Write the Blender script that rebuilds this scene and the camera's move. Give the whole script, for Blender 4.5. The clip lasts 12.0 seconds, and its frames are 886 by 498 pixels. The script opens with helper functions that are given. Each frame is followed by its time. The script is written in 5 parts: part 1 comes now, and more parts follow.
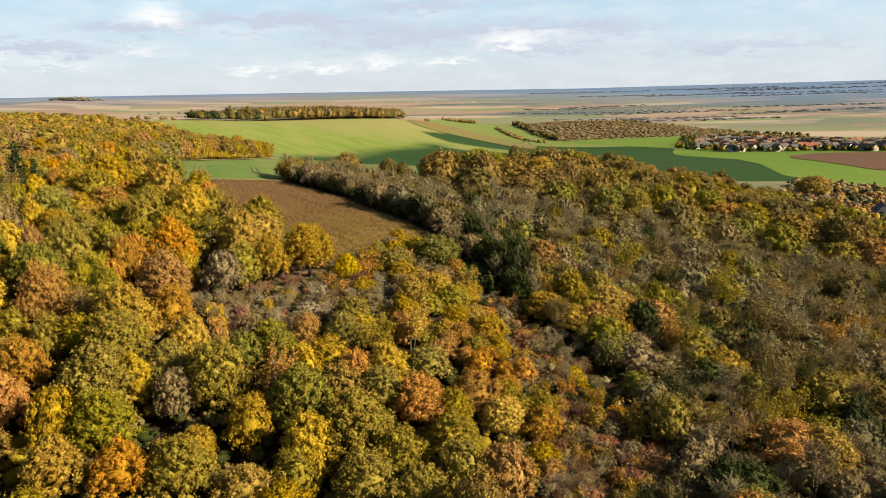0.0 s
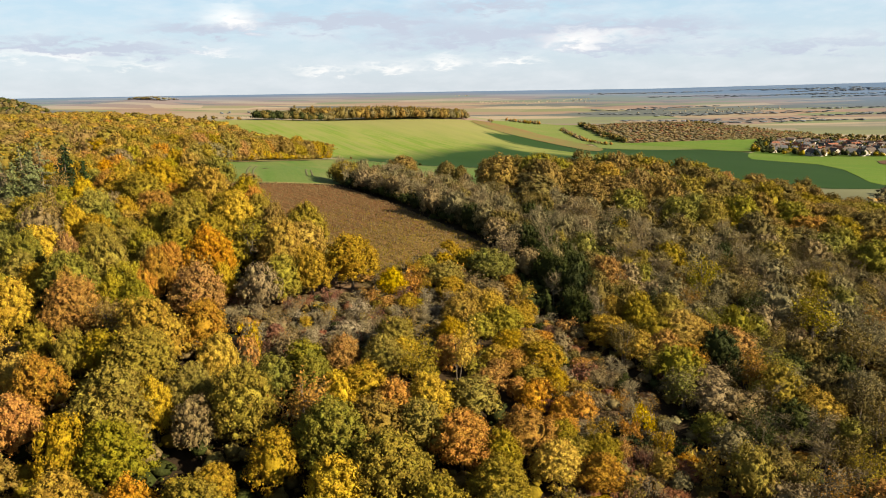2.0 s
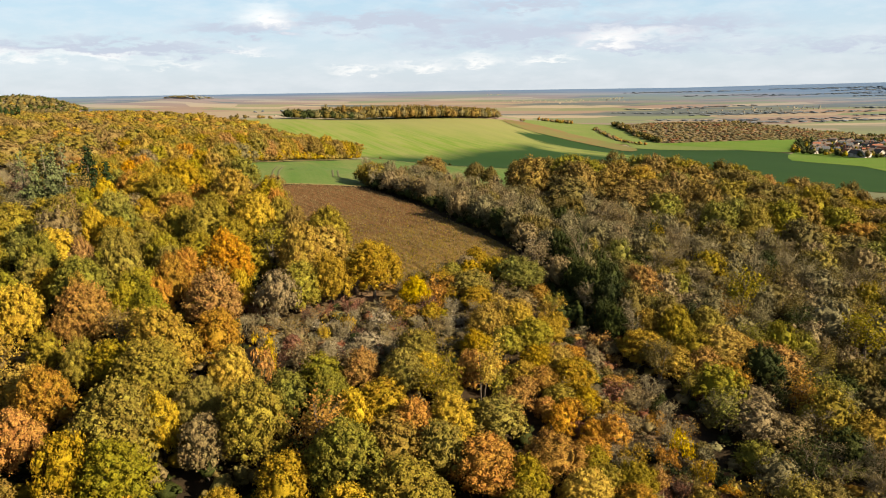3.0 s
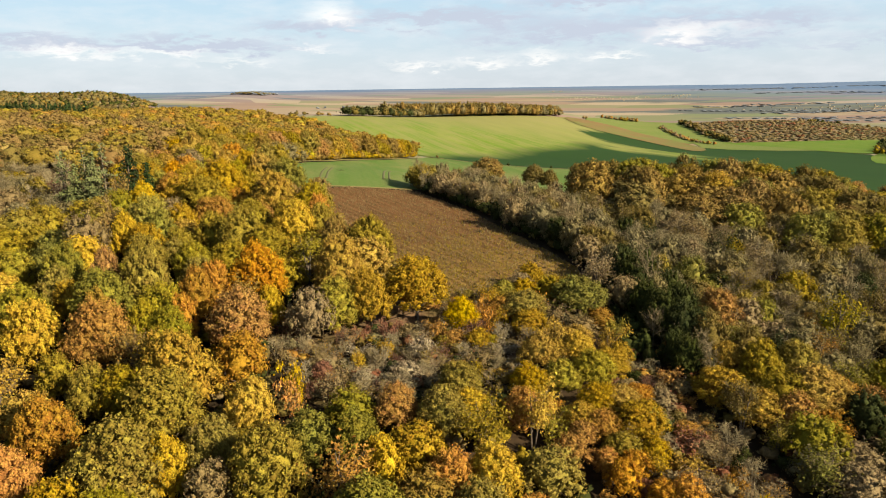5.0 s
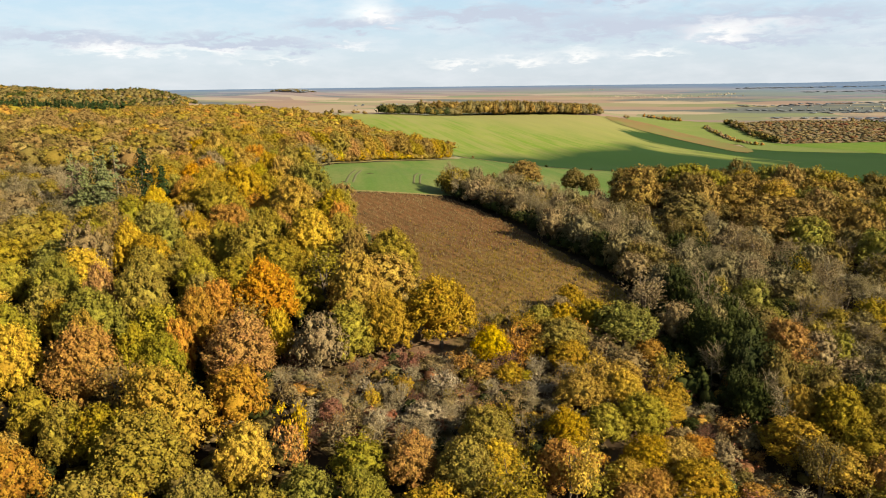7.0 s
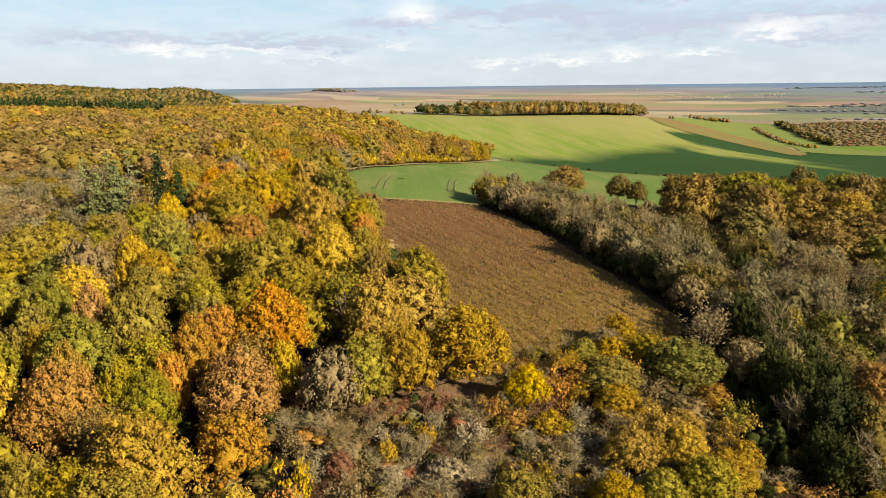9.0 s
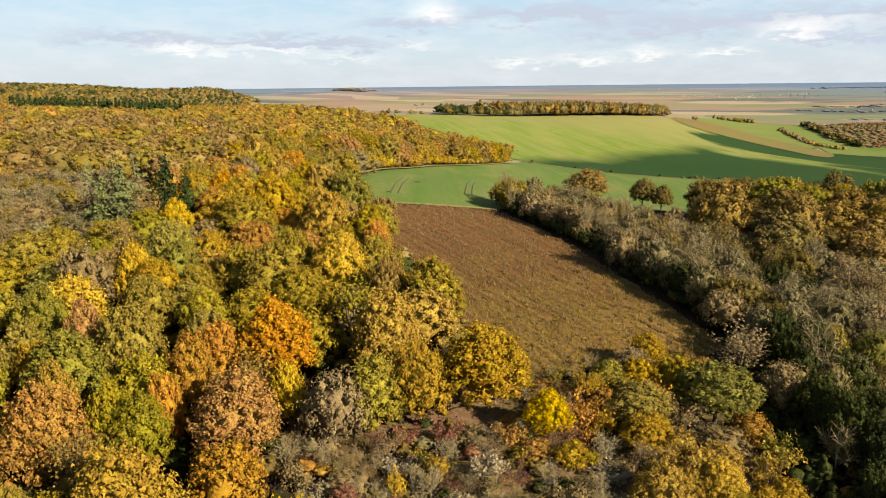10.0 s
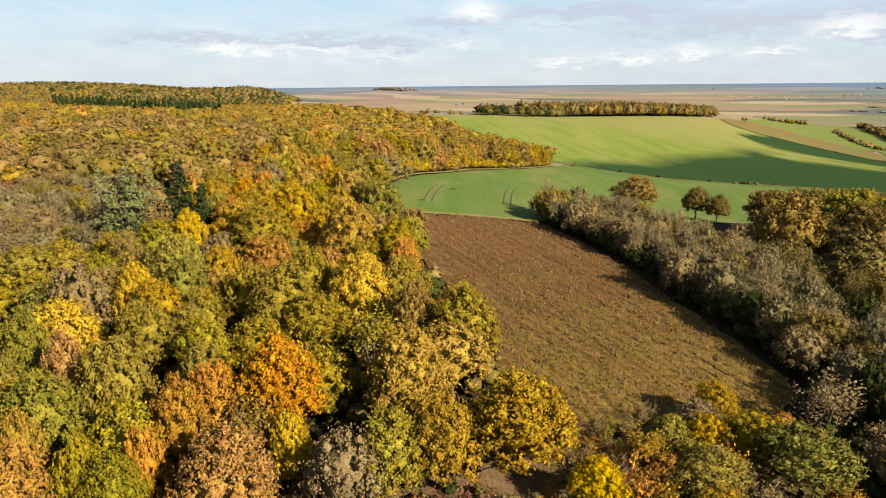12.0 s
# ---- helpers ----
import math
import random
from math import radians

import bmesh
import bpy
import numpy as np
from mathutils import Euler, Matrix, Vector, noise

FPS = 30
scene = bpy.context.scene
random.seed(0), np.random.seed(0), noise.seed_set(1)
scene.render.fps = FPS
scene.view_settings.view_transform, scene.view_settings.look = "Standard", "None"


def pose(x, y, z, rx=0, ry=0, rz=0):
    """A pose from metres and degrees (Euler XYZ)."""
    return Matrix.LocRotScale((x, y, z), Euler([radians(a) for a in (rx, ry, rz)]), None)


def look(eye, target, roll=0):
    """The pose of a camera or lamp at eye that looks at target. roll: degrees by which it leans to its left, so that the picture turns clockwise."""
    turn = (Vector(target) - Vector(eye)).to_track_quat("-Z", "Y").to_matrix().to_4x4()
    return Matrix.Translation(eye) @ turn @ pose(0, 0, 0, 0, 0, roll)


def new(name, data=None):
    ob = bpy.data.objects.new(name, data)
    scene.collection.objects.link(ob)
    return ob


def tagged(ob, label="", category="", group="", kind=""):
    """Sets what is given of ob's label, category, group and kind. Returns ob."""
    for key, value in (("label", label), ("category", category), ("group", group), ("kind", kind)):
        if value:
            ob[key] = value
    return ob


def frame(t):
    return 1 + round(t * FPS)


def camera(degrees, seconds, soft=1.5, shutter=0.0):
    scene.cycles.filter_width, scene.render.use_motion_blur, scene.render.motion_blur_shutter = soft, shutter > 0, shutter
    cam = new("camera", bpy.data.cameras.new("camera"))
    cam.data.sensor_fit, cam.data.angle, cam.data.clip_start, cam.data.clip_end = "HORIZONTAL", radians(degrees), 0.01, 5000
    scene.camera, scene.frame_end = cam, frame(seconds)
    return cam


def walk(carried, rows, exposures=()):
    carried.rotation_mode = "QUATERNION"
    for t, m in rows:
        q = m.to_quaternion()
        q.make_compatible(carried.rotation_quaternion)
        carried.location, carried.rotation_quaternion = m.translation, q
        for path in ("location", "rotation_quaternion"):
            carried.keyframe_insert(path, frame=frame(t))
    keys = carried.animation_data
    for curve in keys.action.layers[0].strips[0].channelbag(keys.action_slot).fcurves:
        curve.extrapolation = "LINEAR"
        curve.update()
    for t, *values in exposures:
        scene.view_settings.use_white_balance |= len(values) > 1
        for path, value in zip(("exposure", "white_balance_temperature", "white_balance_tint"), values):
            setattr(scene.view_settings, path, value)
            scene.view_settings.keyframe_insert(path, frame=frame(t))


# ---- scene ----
from mathutils import geometry

cam = camera(63.6, 12.0, soft=1.0)
METRES, EYE, TILT, LEAN, TURN = 92.0, 60.0, -12.7, 0.9, 0.0
ROWS = [
    (0.0, 0.0, 0.0, 0.0, -0.0, 0.0, 0.0),
    (0.5, 0.0076, 0.0364, 0.0086, 1.33, -0.01, -0.29),
    (1.0, 0.0132, 0.0712, 0.0175, 2.56, -0.0, -0.58),
    (1.5, 0.017, 0.1071, 0.0266, 3.77, -0.02, -0.88),
    (2.0, 0.0203, 0.1436, 0.0362, 4.98, -0.05, -1.17),
    (2.5, 0.0226, 0.1843, 0.0467, 6.26, -0.11, -1.47),
    (3.0, 0.0238, 0.2225, 0.0569, 7.44, -0.2, -1.72),
    (5.0, 0.0172, 0.3858, 0.0993, 12.14, -0.66, -2.79),
    (5.5, 0.0129, 0.4286, 0.11, 12.92, -0.74, -2.97),
    (6.0, 0.0071, 0.4681, 0.1199, 13.57, -0.83, -3.15),
    (6.5, 0.0005, 0.5111, 0.1308, 14.32, -0.91, -3.37),
    (7.0, -0.0062, 0.5504, 0.141, 15.07, -1.0, -3.55),
    (9.0, -0.0403, 0.7143, 0.1814, 18.19, -1.26, -4.24),
    (9.5, -0.0511, 0.7561, 0.1917, 18.99, -1.32, -4.42),
    (10.0, -0.0615, 0.7944, 0.2013, 19.73, -1.4, -4.58),
    (10.5, -0.0737, 0.8356, 0.2116, 20.54, -1.48, -4.76),
    (11.0, -0.0852, 0.8736, 0.2211, 21.29, -1.55, -4.96),
    (11.5, -0.0988, 0.9148, 0.2315, 22.1, -1.65, -5.12),
    (12.0, -0.1121, 0.9528, 0.2408, 22.88, -1.73, -5.28),
]
walk(cam, [(t, pose(0, 0, EYE, TILT, LEAN, TURN) @ pose(METRES * x, METRES * y, METRES * z, 90 + pitch, roll, yaw)) for t, x, y, z, yaw, pitch, roll in ROWS])
scene.view_settings.exposure = 2.1

# ---- sky, sun ----
SUN_AZIMUTH, SUN_HEIGHT = 108.0, 27.0  # degrees clockwise from +y, above the horizon
world = bpy.data.worlds.new("autumn_sky")
scene.world = world
world.use_nodes = True


class Net:
    """Short hand for node trees."""

    def __init__(self, tree):
        self.tree = tree
        tree.nodes.clear()

    def put(self, kind, ins=None, **props):
        n = self.tree.nodes.new(kind)
        for k, v in props.items():
            if k == "operation":
                n.operation = v
            elif k == "blend_type":
                n.blend_type = v
            elif k == "data_type":
                n.data_type = v
            elif k == "feature":
                n.feature = v
            elif k == "clamp":
                n.use_clamp = v
        for k, v in (ins or {}).items():
            if hasattr(v, "is_linked"):
                self.tree.links.new(v, n.inputs[k])
            else:
                n.inputs[k].default_value = v
        return n

    def maths(self, op, a, b=0.0, clamp=False):
        return self.put("ShaderNodeMath", {0: a, 1: b}, operation=op, clamp=clamp).outputs[0]

    def mix(self, fac, a, b, blend="MIX"):
        n = self.tree.nodes.new("ShaderNodeMix")
        n.data_type, n.blend_type = "RGBA", blend
        for i, v in ((0, fac), (6, a), (7, b)):
            if hasattr(v, "is_linked"):
                self.tree.links.new(v, n.inputs[i])
            else:
                n.inputs[i].default_value = (*v, 1) if isinstance(v, tuple) and len(v) == 3 else v
        return n.outputs[2]

    def noise(self, vec, scale, detail=3.0, rough=0.55, distort=0.0):
        return self.put("ShaderNodeTexNoise", {"Vector": vec, "Scale": scale, "Detail": detail, "Roughness": rough, "Distortion": distort}).outputs[0]

    def ramp(self, fac, stops):
        n = self.tree.nodes.new("ShaderNodeValToRGB")
        self.tree.links.new(fac, n.inputs[0])
        while len(n.color_ramp.elements) < len(stops):
            n.color_ramp.elements.new(0.5)
        for e, (p, c) in zip(n.color_ramp.elements, stops):
            e.position, e.color = p, (*c, 1) if len(c) == 3 else c
        return n.outputs[0]

    def span(self, v, lo, hi, a=0.0, b=1.0):
        n = self.put("ShaderNodeMapRange", {0: v, 1: lo, 2: hi, 3: a, 4: b})
        return n.outputs[0]


def build_sky():
    w = Net(world.node_tree)
    sky = w.tree.nodes.new("ShaderNodeTexSky")
    sky.sky_type, sky.sun_disc = "NISHITA", False
    sky.sun_elevation, sky.sun_rotation = radians(SUN_HEIGHT), radians(SUN_AZIMUTH)
    sky.altitude, sky.air_density, sky.dust_density, sky.ozone_density = 150, 1.0, 1.6, 1.2
    way = w.tree.nodes.new("ShaderNodeTexCoord").outputs["Generated"]
    xyz = w.put("ShaderNodeSeparateXYZ", {0: way}).outputs
    az = w.maths("MULTIPLY", w.maths("ARCTAN2", xyz[0], xyz[1]), 57.2958)
    el = w.maths("MULTIPLY", w.maths("ARCSINE", xyz[2]), 57.2958)
    place = w.put("ShaderNodeCombineXYZ", {0: w.maths("MULTIPLY", az, 0.3), 1: el, 2: 3.7}).outputs[0]
    fine = w.noise(place, 1.5, 6.0, 0.6, 0.3)
    broad = w.noise(place, 0.42, 4.0, 0.5)
    az_w = w.maths("ADD", az, w.span(broad, 0.25, 0.75, -2.2, 2.2))
    el_w = w.maths("ADD", el, w.span(fine, 0.25, 0.75, -0.9, 0.9))

    def bank(rows, start, full):
        total = None
        for a, e, wide, high, amount in rows:
            u = w.maths("MULTIPLY", w.maths("SUBTRACT", az_w, a), 1 / wide)
            v = w.maths("MULTIPLY", w.maths("SUBTRACT", el_w, e), 1 / high)
            d = w.maths("ADD", w.maths("MULTIPLY", u, u), w.maths("MULTIPLY", v, v))
            m = w.maths("MULTIPLY", w.maths("POWER", 2.718, w.maths("MULTIPLY", d, -1.0)), amount)
            total = m if total is None else w.maths("ADD", total, m)
        return w.span(w.maths("MULTIPLY", total, w.span(fine, 0.3, 0.62, 0.45, 1.25)), start, full)

    # long grey-mauve banks, then white puffs
    grey = bank([(-2.0, 3.9, 8.0, 0.8, 1.1), (-13.0, 5.1, 8.0, 0.6, 1.1), (9.5, 4.3, 6.0, 0.7, 1.0), (-23.5, 4.5, 3.0, 0.5, 1.0), (-43.0, 3.4, 6.0, 0.5, 0.9), (-33.0, 3.2, 8.0, 0.35, 0.7), (21.0, 2.7, 8.0, 0.4, 0.7), (-1.0, 6.2, 6.0, 0.4, 0.8), (-29.0, 3.0, 6.0, 0.4, 0.7), (7.5, 2.9, 3.0, 0.35, 0.8)], 0.06, 0.8)
    white = bank([(-21.4, 5.4, 2.0, 0.8, 1.0), (5.7, 3.6, 3.0, 0.6, 1.0), (-39.7, 2.8, 2.6, 0.45, 0.9), (-34.0, 2.6, 3.0, 0.35, 0.8), (-9.3, 1.8, 1.8, 0.38, 0.8), (-5.0, 2.1, 1.6, 0.36, 0.8), (-0.1, 2.1, 1.8, 0.3, 0.8), (-14.1, 1.6, 2.0, 0.3, 0.8), (-22.0, 3.0, 1.8, 0.25, 0.6), (-28.8, 1.9, 3.0, 0.3, 0.6)], 0.06, 1.35)
    veil = w.span(w.noise(place, 0.8, 5.0, 0.6), 0.42, 0.78, 0.0, 0.5)
    pale = w.mix(w.span(el, 0.3, 6.5), (5.2, 5.7, 6.1), (3.9, 5.35, 6.4))
    base = w.mix(w.span(el, 5.0, 25.0, 0.85, 0.2), sky.outputs[0], pale)
    base = w.mix(veil, base, (6.2, 6.4, 6.6))
    base = w.mix(w.maths("MULTIPLY", grey, 0.9), base, (4.1, 4.5, 5.3))
    base = w.mix(w.maths("MULTIPLY", white, 0.85), base, (8.6, 8.2, 7.7))
    out = w.put("ShaderNodeBackground", {"Color": base, "Strength": SKY_STRENGTH})
    w.tree.links.new(out.outputs[0], w.tree.nodes.new("ShaderNodeOutputWorld").inputs[0])


SKY_STRENGTH = 0.034
build_sky()
sun = new("sun", bpy.data.lights.new("sun", "SUN"))
sun.data.energy, sun.data.angle, sun.data.color = 5.0, radians(0.55), (1.0, 0.84, 0.60)
_a, _h = radians(SUN_AZIMUTH), radians(SUN_HEIGHT)
sun.matrix_world = look((math.sin(_a) * math.cos(_h) * 500, math.cos(_a) * math.cos(_h) * 500, math.sin(_h) * 500), (0, 0, 0))
tagged(sun, kind="structure")

# ---- materials ----
def material(name):
    m = bpy.data.materials.new(name)
    m.use_nodes = True
    return m, Net(m.node_tree)


def finish(n, shader):
    n.tree.links.new(shader, n.tree.nodes.new("ShaderNodeOutputMaterial").inputs[0])


def world_place(n):
    return n.tree.nodes.new("ShaderNodeNewGeometry").outputs["Position"]


def leaf_material(name, colour, second, through_part=0.24):
    """Leaves: two hues by tree, leaf and patch, mottled and ruffled; some light comes through."""
    m, n = material(name)
    geo = n.tree.nodes.new("ShaderNodeNewGeometry")
    leaf = geo.outputs["Random Per Island"]
    tree = n.tree.nodes.new("ShaderNodeObjectInfo").outputs["Random"]
    patch = n.span(n.noise(geo.outputs["Position"], 0.42, 3.0, 0.6), 0.36, 0.64)
    fac = n.maths("ADD", n.maths("MULTIPLY", patch, 0.55), n.maths("MULTIPLY", tree, 0.45))
    col = n.mix(fac, colour, second)
    mottle = n.noise(geo.outputs["Position"], 2.2, 4.0, 0.8)
    value = n.maths("MULTIPLY", n.span(leaf, 0, 1, 0.76, 1.20), n.span(mottle, 0.36, 0.62, 0.68, 1.20))
    hue = n.put("ShaderNodeHueSaturation", {"Hue": n.span(leaf, 0, 1, 0.488, 0.512), "Saturation": n.span(tree, 0, 1, 0.92, 1.06), "Value": value, "Color": col}).outputs[0]
    ruffle = n.put("ShaderNodeBump", {"Strength": 0.6, "Distance": 0.3, "Height": mottle}).outputs[0]
    d = n.put("ShaderNodeBsdfPrincipled", {"Base Color": hue, "Roughness": 0.7, "Specular IOR Level": 0.03, "Normal": ruffle})
    t = n.put("ShaderNodeBsdfTranslucent", {"Color": hue})
    mixed = n.put("ShaderNodeMixShader", {0: through_part, 1: d.outputs[0], 2: t.outputs[0]})
    finish(n, mixed.outputs[0])
    return m


def rough_material(name, a, b, scale, rough=0.9, bump=0.3, bump_scale=None, third=None, third_scale=0.05):
    """Matt surface with two colours mixed by noise, a third at a larger scale, and relief."""
    m, n = material(name)
    p = world_place(n)
    f = n.span(n.noise(p, scale, 5.0, 0.62), 0.32, 0.68)
    col = n.mix(f, a, b)
    if third:
        col = n.mix(n.span(n.noise(p, third_scale, 4.0, 0.6), 0.42, 0.66), col, third)
    bs = n.put("ShaderNodeBsdfPrincipled", {"Base Color": col, "Roughness": rough, "Specular IOR Level": 0.04})
    if bump:
        h = n.noise(p, bump_scale or scale * 2, 4.0, 0.65)
        n.tree.links.new(n.put("ShaderNodeBump", {"Strength": bump, "Distance": 0.3, "Height": h}).outputs[0], bs.inputs["Normal"])
    finish(n, bs.outputs[0])
    return m


LEAF = {
    "gold": leaf_material("leaves_gold", (0.205, 0.125, 0.011), (0.180, 0.119, 0.012)),
    "yellow": leaf_material("leaves_yellow", (0.291, 0.183, 0.009), (0.240, 0.167, 0.011)),
    "orange": leaf_material("leaves_orange", (0.258, 0.112, 0.014), (0.24, 0.126, 0.014)),
    "rust": leaf_material("leaves_rust", (0.196, 0.096, 0.02), (0.192, 0.11, 0.02)),
    "bronze": leaf_material("leaves_bronze", (0.142, 0.09, 0.022), (0.128, 0.088, 0.022)),
    "olive": leaf_material("leaves_olive", (0.127, 0.100, 0.012), (0.154, 0.110, 0.012)),
    "green": leaf_material("leaves_green", (0.092, 0.092, 0.013), (0.135, 0.11, 0.013)),
    "lime": leaf_material("leaves_lime", (0.147, 0.130, 0.012), (0.166, 0.126, 0.012)),
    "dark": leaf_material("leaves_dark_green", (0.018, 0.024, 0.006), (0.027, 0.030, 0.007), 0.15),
    "moss": leaf_material("leaves_moss", (0.08, 0.064, 0.018), (0.098, 0.072, 0.02)),
    "grey": leaf_material("leaves_grey_green", (0.102, 0.088, 0.04), (0.114, 0.094, 0.042)),
    "tan": leaf_material("leaves_tan", (0.138, 0.1, 0.046), (0.12, 0.09, 0.042)),
    "silver": leaf_material("leaves_silver", (0.205, 0.168, 0.108), (0.165, 0.13, 0.082)),
    "wine": leaf_material("leaves_wine", (0.124, 0.051, 0.029), (0.144, 0.067, 0.032)),
    # far woods: the haze of distance is painted into this blue-grey
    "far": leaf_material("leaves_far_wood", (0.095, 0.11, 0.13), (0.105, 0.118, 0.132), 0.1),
    "needle": leaf_material("needles_dark", (0.011, 0.021, 0.006), (0.017, 0.026, 0.007), 0.08),
    "bluegreen": leaf_material("needles_pale", (0.07, 0.083, 0.032), (0.084, 0.092, 0.034), 0.1),
}
BARK = rough_material("bark_grey_brown", (0.0462, 0.0367, 0.0265), (0.0877, 0.0714, 0.053), 3.0, bump=0.5)
PALE_BARK = rough_material("bark_pale", (0.118, 0.100, 0.066), (0.084, 0.069, 0.044), 2.0, bump=0.4)
TWIG = {
    "brown": rough_material("twigs_brown", (0.098, 0.077, 0.042), (0.122, 0.096, 0.056), 0.6, bump=0),
    "grey": rough_material("twigs_grey", (0.152, 0.128, 0.072), (0.122, 0.100, 0.056), 0.6, bump=0),
    "red": rough_material("twigs_red_brown", (0.0694, 0.0326, 0.0211), (0.0558, 0.0326, 0.0224), 0.6, bump=0),
}


def plough_material():
    m, n = material("weedy_ploughed_soil")
    p = world_place(n)
    f = n.span(n.noise(p, 1.6, 6.0, 0.7), 0.3, 0.7)
    col = n.mix(f, (0.058, 0.029, 0.012), (0.104, 0.054, 0.022))
    # weeds come up towards the near end
    xyz = n.put("ShaderNodeSeparateXYZ", {0: p}).outputs
    along = n.maths("ADD", n.span(n.maths("SUBTRACT", xyz[1], n.maths("MULTIPLY", xyz[0], 0.8)), 195.0, 300.0, 1.0, 0.0), n.span(n.noise(p, 0.055, 4.0, 0.6), 0.3, 0.7, -0.5, 0.5))
    tuft = n.span(n.noise(p, 1.1, 4.0, 0.7), 0.44, 0.6)
    col = n.mix(n.maths("MULTIPLY", n.span(along, 0.25, 0.8), n.maths("ADD", n.maths("MULTIPLY", tuft, 0.6), 0.25)), col, (0.118, 0.086, 0.020))
    rows = n.put("ShaderNodeMapping", {"Vector": n.put("ShaderNodeVectorRotate", {"Vector": p, "Angle": radians(-51)}).outputs[0], "Scale": (0.9, 0.05, 0.1)}).outputs[0]
    col = n.mix(n.maths("MULTIPLY", n.span(n.noise(rows, 1.0, 4.0, 0.7), 0.42, 0.62), 0.55), col, (0.0306, 0.0177, 0.0068))
    col = n.mix(n.maths("MULTIPLY", n.span(n.noise(rows, 1.7, 4.0, 0.7), 0.52, 0.68), 0.4), col, (0.1156, 0.0714, 0.0272))
    bs = n.put("ShaderNodeBsdfPrincipled", {"Base Color": col, "Roughness": 0.95, "Specular IOR Level": 0.03})
    n.tree.links.new(n.put("ShaderNodeBump", {"Strength": 0.9, "Distance": 0.25, "Height": n.noise(p, 2.5, 5.0, 0.7)}).outputs[0], bs.inputs["Normal"])
    finish(n, bs.outputs[0])
    return m


def crop_material(name, a, b, worn, angle, drill=0.35, worn_at=(0.52, 0.72)):
    """Sown field: two greens in drifts, thin bare patches, faint drill lines along one direction (degrees)."""
    m, n = material(name)
    p = world_place(n)
    turned = n.put("ShaderNodeVectorRotate", {"Vector": p, "Angle": radians(angle)}).outputs[0]
    lines = n.put("ShaderNodeMapping", {"Vector": turned, "Scale": (0.22, 0.006, 0.01)}).outputs[0]
    drift = n.put("ShaderNodeMapping", {"Vector": turned, "Scale": (0.02, 0.007, 0.01)}).outputs[0]
    col = n.mix(n.span(n.noise(drift, 1.0, 5.0, 0.6), 0.3, 0.7), a, b)
    col = n.mix(n.maths("MULTIPLY", n.span(n.noise(drift, 2.3, 5.0, 0.62), *worn_at), 0.8), col, worn)
    col = n.mix(n.maths("MULTIPLY", n.span(n.noise(lines, 1.0, 3.0, 0.6), 0.35, 0.65), drill), col, worn)
    col = n.mix(n.maths("MULTIPLY", n.span(n.noise(p, 0.7, 5.0, 0.75), 0.3, 0.7), 0.5), col, (0.45, 0.5, 0.4), "MULTIPLY")
    bs = n.put("ShaderNodeBsdfPrincipled", {"Base Color": col, "Roughness": 0.9, "Specular IOR Level": 0.03})
    n.tree.links.new(n.put("ShaderNodeBump", {"Strength": 0.5, "Distance": 0.15, "Height": n.noise(p, 2.0, 4.0, 0.7)}).outputs[0], bs.inputs["Normal"])
    finish(n, bs.outputs[0])
    return m


def rolling_material():
    """Broad crop: pale and thin on the crest, with shade painted dark green in the hollow to the east."""
    m, n = material("rolling_crop")
    p = world_place(n)
    xyz = n.put("ShaderNodeSeparateXYZ", {0: p}).outputs
    turned = n.put("ShaderNodeVectorRotate", {"Vector": p, "Angle": radians(-38)}).outputs[0]
    lines = n.put("ShaderNodeMapping", {"Vector": turned, "Scale": (0.16, 0.004, 0.01)}).outputs[0]
    drift = n.put("ShaderNodeMapping", {"Vector": turned, "Scale": (0.016, 0.005, 0.01)}).outputs[0]
    wander = n.span(n.noise(drift, 1.0, 4.0, 0.6), 0.25, 0.75, -30.0, 30.0)
    col = n.mix(n.span(n.noise(drift, 1.3, 5.0, 0.6), 0.3, 0.7), (0.054, 0.098, 0.009), (0.080, 0.110, 0.015))
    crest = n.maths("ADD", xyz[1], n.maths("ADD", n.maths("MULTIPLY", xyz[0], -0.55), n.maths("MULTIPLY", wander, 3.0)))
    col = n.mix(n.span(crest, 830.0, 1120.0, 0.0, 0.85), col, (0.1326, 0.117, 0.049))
    col = n.mix(n.maths("MULTIPLY", n.span(n.noise(drift, 2.6, 5.0, 0.65), 0.44, 0.64), 0.65), col, (0.122, 0.124, 0.040))
    col = n.mix(n.maths("MULTIPLY", n.span(n.noise(lines, 1.0, 4.0, 0.7), 0.42, 0.60), 0.7), col, (0.112, 0.112, 0.040))
    # shade painted dark green in the hollow, in the fold under the brown strip, and on to the east
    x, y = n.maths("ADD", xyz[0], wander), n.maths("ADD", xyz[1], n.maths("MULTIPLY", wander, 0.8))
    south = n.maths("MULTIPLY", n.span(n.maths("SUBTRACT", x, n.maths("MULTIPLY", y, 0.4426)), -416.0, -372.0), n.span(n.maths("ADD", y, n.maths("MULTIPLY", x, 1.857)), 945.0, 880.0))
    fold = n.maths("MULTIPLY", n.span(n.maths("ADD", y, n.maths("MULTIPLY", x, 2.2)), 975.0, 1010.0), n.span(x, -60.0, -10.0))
    # dense masks the painted shade; the crop is no thicker here
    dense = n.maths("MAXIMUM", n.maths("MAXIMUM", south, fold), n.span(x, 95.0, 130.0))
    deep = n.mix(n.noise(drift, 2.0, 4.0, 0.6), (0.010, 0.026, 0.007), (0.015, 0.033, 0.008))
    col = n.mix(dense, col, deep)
    bs = n.put("ShaderNodeBsdfPrincipled", {"Base Color": col, "Roughness": 0.9, "Specular IOR Level": 0.03})
    finish(n, bs.outputs[0])
    return m


